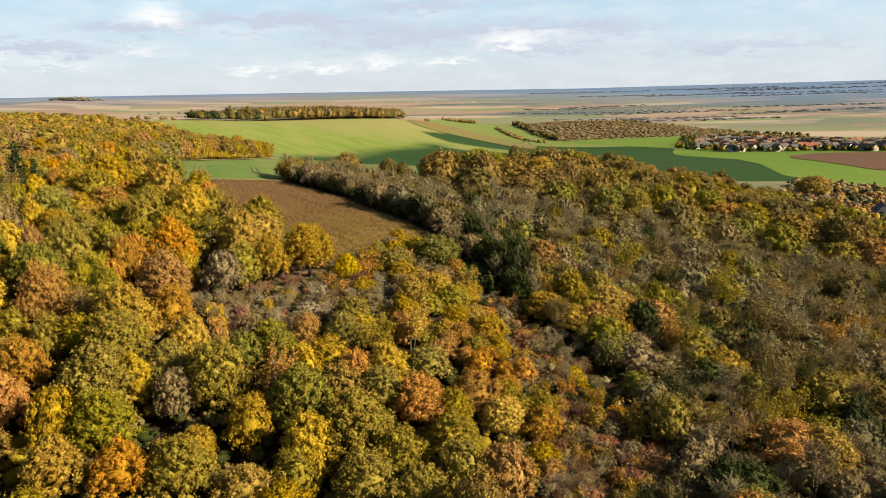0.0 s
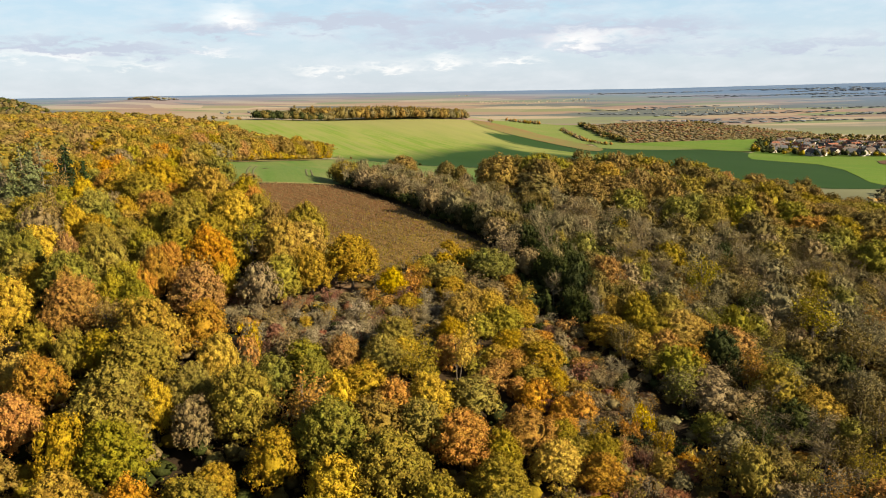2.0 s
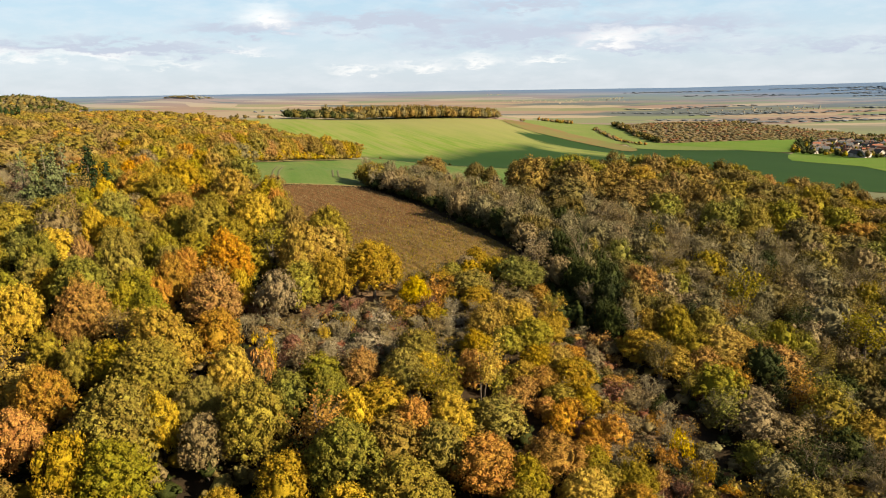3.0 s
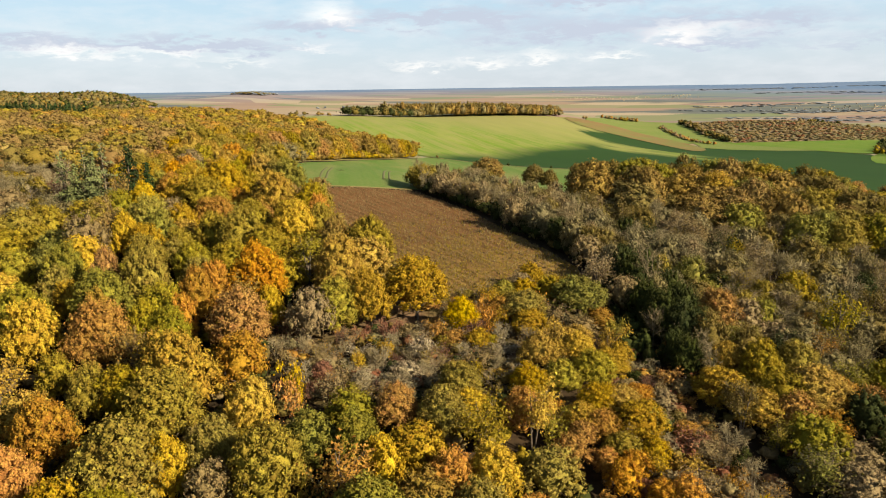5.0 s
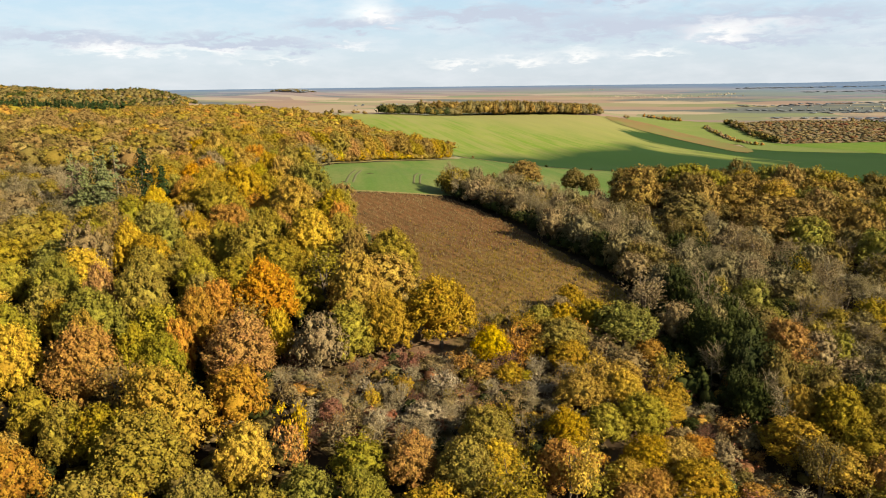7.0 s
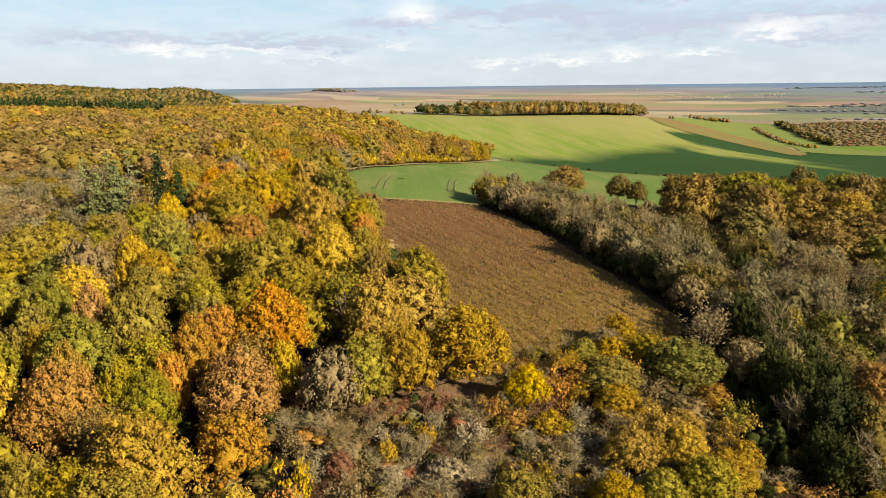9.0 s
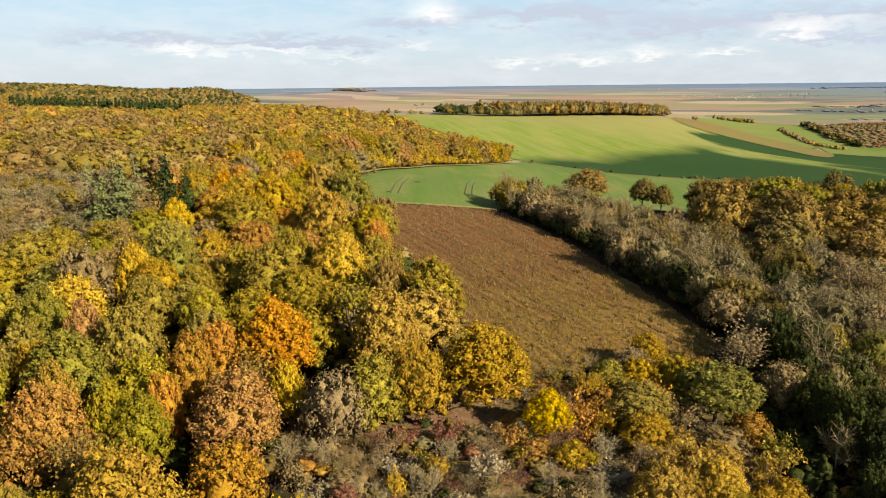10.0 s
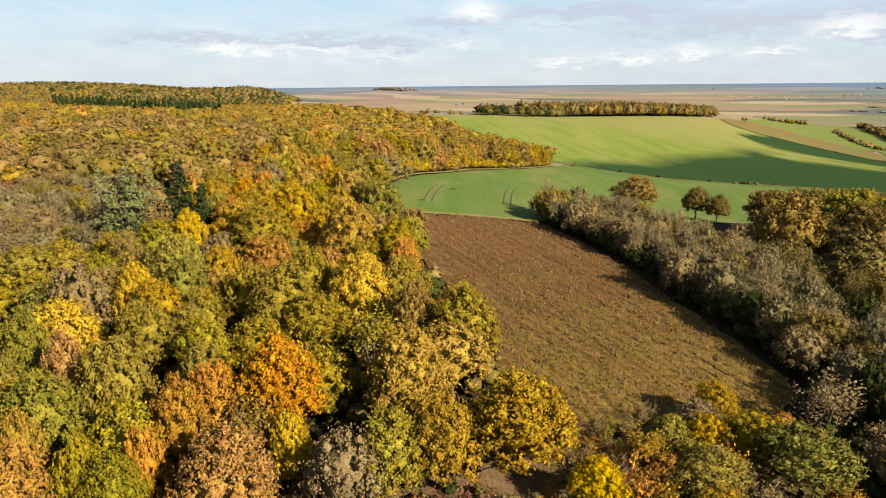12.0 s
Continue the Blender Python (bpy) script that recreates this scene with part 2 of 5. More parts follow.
def country_material():
    """Woodland litter close by; far off a patchwork of arable fields, meadow and woods, under painted blue haze."""
    m, n = material("wide_country")
    p = world_place(n)
    xyz = n.put("ShaderNodeSeparateXYZ", {0: p}).outputs
    near = n.mix(n.span(n.noise(p, 0.5, 5.0, 0.62), 0.32, 0.68), (0.0136, 0.0102, 0.0061), (0.0286, 0.019, 0.0102))
    grid = n.put("ShaderNodeMapping", {"Vector": p, "Rotation": (0, 0, radians(18)), "Scale": (0.0026, 0.0072, 0.0)}).outputs[0]
    cells = n.put("ShaderNodeTexVoronoi", {"Vector": grid, "Scale": 1.0, "Randomness": 0.85}).outputs["Color"]
    cell = n.put("ShaderNodeSeparateColor", {0: cells}).outputs[0]
    fields = n.ramp(cell, [(0.0, (0.100, 0.108, 0.058)), (0.14, (0.165, 0.130, 0.092)), (0.3, (0.125, 0.118, 0.070)), (0.42, (0.150, 0.108, 0.082)), (0.58, (0.092, 0.108, 0.058)), (0.68, (0.195, 0.160, 0.115)), (0.84, (0.140, 0.100, 0.082)), (1.0, (0.125, 0.118, 0.080))])
    for e in n.tree.nodes:
        if e.bl_idname == "ShaderNodeValToRGB":
            e.color_ramp.interpolation = "CONSTANT"
    fields = n.mix(n.maths("MULTIPLY", n.noise(p, 0.012, 5.0, 0.65), 0.25), fields, (0.102, 0.0952, 0.0714))
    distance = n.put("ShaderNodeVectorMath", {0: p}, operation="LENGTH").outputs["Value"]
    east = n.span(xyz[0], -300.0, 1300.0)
    # wooded valley floor towards the east, then the far upland, its haze painted blue
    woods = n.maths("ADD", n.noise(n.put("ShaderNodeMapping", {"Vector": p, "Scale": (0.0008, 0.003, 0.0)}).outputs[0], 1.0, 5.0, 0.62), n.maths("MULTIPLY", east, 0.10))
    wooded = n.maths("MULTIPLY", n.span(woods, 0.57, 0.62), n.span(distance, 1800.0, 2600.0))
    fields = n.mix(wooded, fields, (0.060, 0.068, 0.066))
    far_haze = n.span(n.maths("ADD", distance, n.maths("MULTIPLY", east, 700.0)), 3300.0, 4500.0, 0.0, 0.92)
    fields = n.mix(far_haze, fields, (0.060, 0.098, 0.168))
    col = n.mix(n.span(distance, 380.0, 560.0), near, fields)
    bs = n.put("ShaderNodeBsdfPrincipled", {"Base Color": col, "Roughness": 0.95, "Specular IOR Level": 0.03})
    finish(n, bs.outputs[0])
    return m


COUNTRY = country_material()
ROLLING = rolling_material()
PLOUGH = plough_material()
CROP_PALE = crop_material("young_winter_wheat", (0.044, 0.083, 0.018), (0.065, 0.098, 0.023), (0.098, 0.108, 0.038), -22, 0.4, (0.5, 0.66))
CROP_BRIGHT = crop_material("rolling_green_crop", (0.046, 0.098, 0.010), (0.066, 0.108, 0.014), (0.094, 0.112, 0.028), -38, 0.45)
CROP_THIN = crop_material("thin_green_crop", (0.070, 0.104, 0.022), (0.090, 0.112, 0.030), (0.112, 0.112, 0.046), 70, 0.4)
SOIL_BROWN = rough_material("bare_brown_soil", (0.085, 0.062, 0.024), (0.108, 0.070, 0.032), 0.05, bump=0.2, third=(0.075, 0.080, 0.024), third_scale=0.02)
SOIL_DARK = rough_material("dark_ploughed_soil", (0.053, 0.0286, 0.0177), (0.0694, 0.0394, 0.0238), 0.1, bump=0.2)
RUT = rough_material("wheel_rut_soil", (0.050, 0.052, 0.026), (0.066, 0.066, 0.032), 1.5, bump=0.3)
CLEARING = rough_material("clearing_grass", (0.102, 0.068, 0.0374), (0.0714, 0.0408, 0.0245), 0.8, bump=0.8, third=(0.051, 0.0408, 0.015), third_scale=0.12)
VERGE = rough_material("dry_grass_verge", (0.102, 0.0877, 0.0326), (0.1292, 0.1061, 0.0462), 0.8, bump=0.4)
HEATH = rough_material("rough_brown_heath", (0.100, 0.070, 0.042), (0.130, 0.094, 0.056), 0.06, bump=0.4, third=(0.085, 0.072, 0.036), third_scale=0.02)
WALL_WHITE = rough_material("lime_render", (0.272, 0.2516, 0.2176), (0.3536, 0.3264, 0.2856), 0.7, bump=0.1)
WALL_STONE = rough_material("rubble_stone", (0.1632, 0.1414, 0.1088), (0.2285, 0.1958, 0.1523), 1.2, bump=0.3)
ROOF_TILE = rough_material("clay_roof_tiles", (0.1088, 0.0408, 0.0245), (0.1632, 0.0707, 0.0435), 1.0, bump=0.3)
ROOF_BROWN = rough_material("brown_roof_tiles", (0.050, 0.042, 0.038), (0.078, 0.062, 0.052), 1.0, bump=0.3)
ROOF_SLATE = rough_material("slate_roof", (0.0299, 0.0326, 0.0381), (0.0544, 0.0571, 0.0626), 1.0, bump=0.2)
GLASS, _n = material("dark_window_glass")
finish(_n, _n.put("ShaderNodeBsdfPrincipled", {"Base Color": (0.03, 0.035, 0.04, 1), "Roughness": 0.12}).outputs[0])

# ---- the land ----
# rounded rises: x, y, spread, height
NEAR_HILLS = [
    (-60, 170, 45, 2.2), (-20, 190, 40, 6.7), (-60, 230, 50, -0.4), (-90, 290, 60, 13.0),
    (0, 130, 45, 3.9), (60, 130, 50, 3.4), (45, 185, 45, 2.0), (-60, 100, 45, 2.1),
    (-120, 150, 60, 7.4), (40, 290, 70, 18.4), (-130, 230, 60, -0.2), (-30, 345, 60, -5.7),
]
WIDE_HILLS = [
    (-130, 500, 100, 3.0), (-300, 300, 140, 28.0), (-420, 480, 160, -4.4), (120, 450, 130, 4.6),
    (-290, 830, 120, 11.2), (60, 1180, 130, -6.9), (-120, 1050, 110, 12.0), (300, 830, 180, -5.4),
    (-650, 600, 250, -1.1), (0, 0, 120, -3.3), (-100, 1300, 140, 26.8), (-500, 1100, 220, 5.7), (330, 1400, 150, 26.0),
]
FAR_HILLS = [
    (-850, 800, 200, -22.0), (-1640, 1250, 230, 78.1), (-1400, 1530, 170, 44.1), (-1225, 1685, 100, 43.9),
    (300, 150, 150, 4.1), (-80, 640, 110, -10.2), (-160, 120, 90, 5.7), (60, 950, 120, -7.1),
    (420, 500, 180, 3.3), (-350, 640, 110, 1.7), (120, 1350, 150, 3.4), (-900, 500, 300, 39.7),
    (650, 750, 260, 27.0), (-150, 250, 420, 20.4), (-700, 900, 700, 65.8), (300, 1600, 700, -8.8),
]


def rise(x, y):
    """Height of the ground at x, y (arrays or numbers)."""
    z = -46.0 + 0 * x
    for hx, hy, spread, high in NEAR_HILLS + WIDE_HILLS + FAR_HILLS:
        z = z + high * np.exp(-((x - hx) ** 2 + (y - hy) ** 2) / (2 * spread**2))
    r = np.hypot(x, y)
    u = np.clip((r - 1900) / 2900, 0, 1)
    z = z + 89 * u * u * (3 - 2 * u)
    z = z + 24 * np.exp(-((x + 1690) / 170) ** 2 - ((y - 3330) / 150) ** 2)  # lone knoll
    z = z + 32 * np.clip((r - 4100) / 700, 0, 1) * np.clip((x - 900) / 2300, 0, 1)  # far ridge
    return z


def height(x, y):
    return float(rise(np.float64(x), np.float64(y)))


def mesh_of(name, verts, faces, mats, smooth=False, slots=None):
    """A mesh from arrays: verts (n, 3), faces (m, 3 or 4), and the material slot of each face."""
    verts, faces = np.asarray(verts, np.float32), np.asarray(faces, np.int32)
    me = bpy.data.meshes.new(name)
    k = faces.shape[1]
    me.vertices.add(len(verts))
    me.vertices.foreach_set("co", verts.ravel())
    me.loops.add(faces.size)
    me.loops.foreach_set("vertex_index", faces.ravel())
    me.polygons.add(len(faces))
    me.polygons.foreach_set("loop_start", np.arange(0, faces.size, k, dtype=np.int32))
    me.polygons.foreach_set("use_smooth", np.full(len(faces), smooth))
    for m in mats:
        me.materials.append(m)
    if slots is not None:
        me.polygons.foreach_set("material_index", np.asarray(slots, np.int32))
    me.update(calc_edges=True)
    return me


def part(name, me, parent, label=""):
    ob = new(name, me)
    ob.parent = parent
    return tagged(ob, label)


def inside(poly, x, y):
    hit = np.zeros(np.shape(x), bool)
    for (ax, ay), (bx, by) in zip(poly, poly[1:] + poly[:1]):
        with np.errstate(divide="ignore", invalid="ignore"):
            hit ^= ((ay > y) != (by > y)) & (x < (bx - ax) * (y - ay) / (by - ay) + ax)
    return hit


def stretch(*pieces):
    """Grid lines: pieces of (from, to, step)."""
    out = [np.arange(a, b, s) for a, b, s in pieces]
    return np.concatenate([*out, [pieces[-1][1]]])


def build_ground():
    xs = stretch((-4850, -1500, 120), (-1500, -450, 35), (-450, -150, 9), (-150, 130, 3.5), (130, 700, 11), (700, 1500, 35), (1500, 4850, 120))
    ys = stretch((-4850, -600, 200), (-600, 30, 25), (30, 300, 3.5), (300, 700, 9), (700, 1400, 14), (1400, 2200, 35), (2200, 4850, 80))
    gx, gy = np.meshgrid(xs, ys)
    r = np.hypot(gx, gy)
    over = np.maximum(1, r / 4850)
    gx, gy = gx / over, gy / over
    z = rise(gx, gy)
    rough = np.random.default_rng(3).normal(0, 0.12, z.shape) * (np.abs(gy - 160) < 140) * (np.abs(gx) < 160)
    v = np.stack([gx, gy, z + rough], -1).reshape(-1, 3)
    n, m = len(xs), len(ys)
    i = np.arange(m - 1)[:, None] * n + np.arange(n - 1)[None, :]
    f = np.stack([i, i + 1, i + n + 1, i + n], -1).reshape(-1, 4)
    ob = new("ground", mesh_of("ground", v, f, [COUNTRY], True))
    return tagged(ob, "leaf-littered hillside falling to wide arable country", "ground", kind="structure")


def ragged(poly, step, amount, seed):
    """The outline cut into short steps with small wanderings."""
    out = []
    for (ax, ay), (bx, by) in zip(poly, poly[1:] + poly[:1]):
        n = max(1, int(math.hypot(bx - ax, by - ay) / step))
        for k in range(n):
            x, y = ax + (bx - ax) * k / n, ay + (by - ay) * k / n
            d = noise.noise_vector(Vector((x / (step * 3) + seed, y / (step * 3), seed)))
            out.append((x + amount * d.x, y + amount * d.y))
    return out


def smooth_ring(poly, rounds=2):
    for _ in range(rounds):
        poly = [q for (ax, ay), (bx, by) in zip(poly, poly[1:] + poly[:1]) for q in ((0.75 * ax + 0.25 * bx, 0.75 * ay + 0.25 * by), (0.25 * ax + 0.75 * bx, 0.25 * ay + 0.75 * by))]
    return poly


def field(name, poly, step, mat, lift, label, category="field", edge=1.0, relief=None):
    """A sown or ploughed sheet that lies on the ground within an outline."""
    ring = ragged(smooth_ring(poly, 1), step * 2, edge, len(name))
    px, py = np.array(ring).T
    gx, gy = np.meshgrid(np.arange(px.min(), px.max(), step), np.arange(py.min(), py.max(), step))
    ok = inside(ring, gx, gy)
    pts = [Vector(p) for p in ring] + [Vector((a, b)) for a, b in zip(gx[ok], gy[ok])]
    n = len(ring)
    vs, _, fs, *_ = geometry.delaunay_2d_cdt(pts, [(k, (k + 1) % n) for k in range(n)], [], 1, 1e-4)
    v = np.array([(p.x, p.y) for p in vs])
    z = rise(v[:, 0], v[:, 1]) + lift
    if relief is not None:
        z = z + relief(v[:, 0], v[:, 1])
    ob = new(name, mesh_of(name, np.c_[v, z], [tuple(f) for f in fs if len(f) == 3], [mat], True))
    return tagged(ob, label, category, kind="structure")


PLOUGHED = [(-103, 257), (-62, 272), (-47, 259), (-35, 246), (-21, 226), (-10, 212), (-1, 200), (-5, 190), (-16, 186), (-25, 176), (-33, 172), (-44, 186), (-56, 203), (-70, 222), (-90, 246)]
CLEARING_GROUND = [(-58, 156), (-46, 166), (-34, 172), (-25, 177), (-14, 186), (-4, 190), (4, 178), (12, 160), (24, 142), (30, 124), (40, 98), (34, 88), (14, 92), (10, 108), (12, 122), (2, 136), (-10, 140), (-28, 136), (-40, 133), (-52, 143)]
PALE_GREEN = [(-103, 258), (-112, 276), (-119, 301), (-127, 344), (-133, 405), (-122, 470), (-122, 530), (-130, 574), (-60, 545), (2, 569), (66, 560), (60, 470), (10, 400), (-15, 340), (-40, 290), (-62, 271.5)]
ROLLING_GREEN = [(-130, 575), (-165, 596), (-215, 625), (-270, 690), (-330, 720), (-320, 790), (-282, 840), (-218, 1010), (-140, 1100), (-63, 1205), (-35, 1170), (30, 1095), (90, 1040), (125, 1000), (302, 985), (280, 760), (305, 675), (330, 560), (230, 470), (120, 480), (66, 560), (2, 570), (-60, 546)]
BROWN_STRIP = [(-63, 1200), (-35, 1210), (20, 1185), (50, 1142), (95, 1092), (120, 1040), (130, 980), (110, 922), (80, 1000), (33, 1054), (-15, 1085), (-45, 1130)]
THIN_STRIP = [(90, 1240), (95, 1330), (135, 1345), (156, 1199), (172, 1098), (230, 1050), (330, 1010), (250, 987), (124, 994), (126, 1046), (118, 1105), (95, 1190)]
SHOULDER = [(-38, 1226), (10, 1300), (70, 1420), (160, 1500), (140, 1330), (88, 1240), (95, 1185), (116, 1104), (124, 1048), (70, 1092), (10, 1162)]
VILLAGE_GREEN = [(232, 470), (290, 675), (262, 740), (250, 790), (300, 930), (330, 960), (420, 880), (600, 960), (760, 900), (700, 640), (480, 500), (330, 400)]
VILLAGE_BROWN = [(336, 717), (395, 756), (447, 730), (600, 700), (640, 560), (420, 520), (344, 559), (342, 625)]
HEATH_HILL = [(133, 1341), (154, 1199), (172, 1100), (232, 1120), (299, 1140), (377, 1161), (466, 1157), (560, 1300), (620, 1480), (420, 1470), (339, 1430), (236, 1440)]
FAR_GREEN = [(250, 990), (330, 1012), (330, 1180), (420, 1250), (560, 1420), (900, 1400), (900, 1080), (640, 980), (450, 940)]


def furrows(x, y):
    """Plough ridges along the field, with clods."""
    across = (x * 0.63 + y * 0.77) * 2.6
    return 0.10 * np.sin(across) + np.random.default_rng(8).normal(0, 0.07, np.shape(x))


def rut(points, name):
    """One pressed wheel track along a line of points."""
    pts = np.array(points, float)
    t = np.linspace(0, len(pts) - 1, 40)
    x, y = (np.interp(t, np.arange(len(pts)), pts[:, k]) for k in (0, 1))
    d = np.stack([np.gradient(x), np.gradient(y)], 1)
    d /= np.linalg.norm(d, axis=1)[:, None]
    side = np.stack([-d[:, 1], d[:, 0]], 1)
    rows = []
    for off, up in ((-0.42, 0.16), (-0.2, 0.28), (0.2, 0.28), (0.42, 0.16)):
        q = np.stack([x, y], 1) + side * off
        rows.append(np.c_[q, rise(q[:, 0], q[:, 1]) + up + 0.1])
    v = np.concatenate(rows)
    n = len(x)
    f = [(r * n + k, r * n + k + 1, (r + 1) * n + k + 1, (r + 1) * n + k) for r in range(3) for k in range(n - 1)]
    return tagged(new(name, mesh_of(name, v, f, [RUT], True)), "bare wheel rut pressed into young green wheat", "wheel track", "wheel tracks in the wheat", "structure")


def margin(points, wide, mat, label, lift=0.34):
    """An unploughed grassy margin along a field."""
    pts = np.array(points, float)
    t = np.linspace(0, len(pts) - 1, 30 * (len(pts) - 1))
    x, y = (np.interp(t, np.arange(len(pts)), pts[:, k]) for k in (0, 1))
    d = np.stack([np.gradient(x), np.gradient(y)], 1)
    d /= np.linalg.norm(d, axis=1)[:, None]
    side = np.stack([-d[:, 1], d[:, 0]], 1)
    g = np.random.default_rng(len(label))
    rows = []
    for off in (-0.5, -0.15, 0.2, 0.5):
        q = np.stack([x, y], 1) + side * (off * wide * g.uniform(0.75, 1.25, len(x)))[:, None]
        rows.append(np.c_[q, rise(q[:, 0], q[:, 1]) + lift * (1.0 if abs(off) < 0.4 else 0.6) + 0.3])
    n = len(x)
    f = [(r * n + k, r * n + k + 1, (r + 1) * n + k + 1, (r + 1) * n + k) for r in range(3) for k in range(n - 1)]
    return tagged(new("field_margin", mesh_of("field_margin", np.concatenate(rows), f, [mat], True)), label, "field margin", "field margins", "structure")


build_ground()
field("ploughed_field", PLOUGHED, 0.8, PLOUGH, 0.25, "weedy brown ploughed field between wood and hedge", relief=furrows)
field("clearing", CLEARING_GROUND, 2.5, CLEARING, 0.12, "rough clearing of dry grass and bramble", "clearing", edge=2.0)
field("wheat_field", PALE_GREEN, 4.0, CROP_PALE, 0.22, "pale green field of young winter wheat", edge=0.8)
field("rolling_field", ROLLING_GREEN, 9.0, ROLLING, 0.32, "broad green field rolling from a sunlit crest into a hollow painted dark for shade", edge=1.5)
field("brown_strip_field", BROWN_STRIP, 10.0, SOIL_BROWN, 0.8, "narrow strip of bare brown soil", edge=1.5)
field("thin_strip_field", THIN_STRIP, 10.0, CROP_THIN, 0.6, "pale thinly grown strip beside a hedge", edge=1.5)
field("shoulder_field", SHOULDER, 12.0, CROP_THIN, 0.7, "pale green field on the far shoulder", edge=2)
field("village_meadow", VILLAGE_GREEN, 10.0, CROP_BRIGHT, 0.5, "bright green meadow below the village", edge=2)
field("village_plough", VILLAGE_BROWN, 10.0, SOIL_DARK, 0.9, "dark ploughed field beside the village", edge=1)
field("meadow_strip", [(160, 1085), (172, 1097), (232, 1118), (299, 1138), (377, 1158), (470, 1155), (400, 1120), (335, 965), (302, 930), (262, 980), (230, 1045)], 10.0, CROP_BRIGHT, 0.66, "bright green meadow under the heath", edge=2)
field("heath_hill", HEATH_HILL, 12.0, HEATH, 0.6, "brown scrubby heath on a low rise", edge=3)
field("far_green_field", FAR_GREEN, 14.0, CROP_THIN, 0.6, "wide pale green field behind the village", edge=2)
for a, b in (((-76.5, 287), (-92, 341)), ((-74.6, 288.2), (-89.8, 341)), ((-96, 273.5), (-105, 304)), ((-94, 274.8), (-103, 304.6))):
    mid = ((a[0] + b[0]) / 2 - 0.5, (a[1] + b[1]) / 2)
    rut([a, mid, b], "wheel_track")

margin([(-132, 575), (-95, 560), (-60, 547), (2, 571), (66, 561), (110, 490)], 4.0, VERGE, "dry brown grass margin between two green fields", 0.12)
margin([(-104, 257), (-114, 276), (-121, 301), (-129, 344), (-135, 405), (-124, 470), (-124, 530)], 2.0, VERGE, "pale dry grass along the edge of the forest")
margin([(-103, 257.5), (-84, 264.5), (-62, 272)], 1.6, VERGE, "thin grass strip between plough and wheat", 0.2)
# ---- trees ----
def tube(path, radii, sides=5):
    """Verts and quads of a tapered limb along a path."""
    path = np.asarray(path, float)
    d = np.gradient(path, axis=0)
    d /= np.linalg.norm(d, axis=1)[:, None] + 1e-9
    ref = np.where(np.abs(d[:, 2:3]) > 0.9, np.array([[1.0, 0, 0]]), np.array([[0, 0, 1.0]]))
    u = np.cross(d, ref)
    u /= np.linalg.norm(u, axis=1)[:, None] + 1e-9
    w = np.cross(d, u)
    a = np.linspace(0, 2 * np.pi, sides, endpoint=False)
    ring = path[:, None] + np.asarray(radii)[:, None, None] * (np.cos(a)[None, :, None] * u[:, None] + np.sin(a)[None, :, None] * w[:, None])
    v = ring.reshape(-1, 3)
    f = [(r * sides + k, r * sides + (k + 1) % sides, (r + 1) * sides + (k + 1) % sides, (r + 1) * sides + k) for r in range(len(path) - 1) for k in range(sides)]
    return v, np.array(f)


class Heap:
    """Collects pieces into one mesh."""

    def __init__(self):
        self.v, self.f, self.n, self.slot = [], [], 0, []

    def add(self, v, f, slot=0):
        self.v.append(v)
        self.f.append(np.asarray(f) + self.n)
        self.n += len(v)
        self.slot.append(np.full(len(f), slot))

    def mesh(self, name, mats, smooth=False):
        return mesh_of(name, np.concatenate(self.v), np.concatenate(self.f), mats, smooth, np.concatenate(self.slot))


def unit(a):
    return a / (np.linalg.norm(a, axis=-1, keepdims=True) + 1e-9)


def leaves(rng, c, out, size, wild=0.8):
    """Pointed leaf sprays (triangles) at centres c that face roughly out."""
    n = len(c)
    nor = unit(out + rng.normal(0, wild, (n, 3)))
    t = unit(np.cross(nor, rng.normal(0, 1, (n, 3))))
    b = np.cross(nor, t)
    s = size * rng.uniform(0.6, 1.3, (n, 1))
    w = s * rng.uniform(0.5, 0.85, (n, 1))
    v = np.stack([c + t * s, c - t * s * 0.6 + b * w, c - t * s * 0.6 - b * w], 1).reshape(-1, 3)
    return v, np.arange(3 * n).reshape(-1, 3)


def ribbons(a, b, width, rng):
    """Thin twigs from a to b as narrow blades."""
    n = len(a)
    side = unit(np.cross(b - a, rng.normal(0, 1, (n, 3)))) * np.reshape(width, (-1, 1))
    v = np.stack([a - side, a + side, b + side * 0.35, b - side * 0.35], 1).reshape(-1, 3)
    return v, np.arange(4 * n).reshape(-1, 4)


OAK_ASPECT, THIN_ASPECT, BUSH_ASPECT = 2.3, 2.6, 1.5  # height of the pattern tree for radius 1


def ball(rng, reach, share, sides, rings, middle, span):
    """The dense heart of a crown, as triangles."""
    a = np.linspace(0, 2 * np.pi, sides, endpoint=False)
    h = np.sin(np.linspace(-1.25, 1.5, rings))
    w = np.sqrt(1 - h**2)
    d = np.stack([np.outer(w, np.cos(a)), np.outer(w, np.sin(a)), np.repeat(h[:, None], sides, 1)], -1).reshape(-1, 3)
    d = unit(d + rng.normal(0, 0.35 / sides, d.shape))
    v = d * (reach(d) * share * rng.uniform(0.92, 1.06, len(d)))[:, None] * np.array([1, 1, span]) + np.array([0, 0, middle])
    f = []
    for q in range(rings - 1):
        for k in range(sides):
            x, y, z, t = q * sides + k, q * sides + (k + 1) % sides, (q + 1) * sides + (k + 1) % sides, (q + 1) * sides + k
            f += [(x, y, z), (x, z, t)]
    return v, np.array(f)


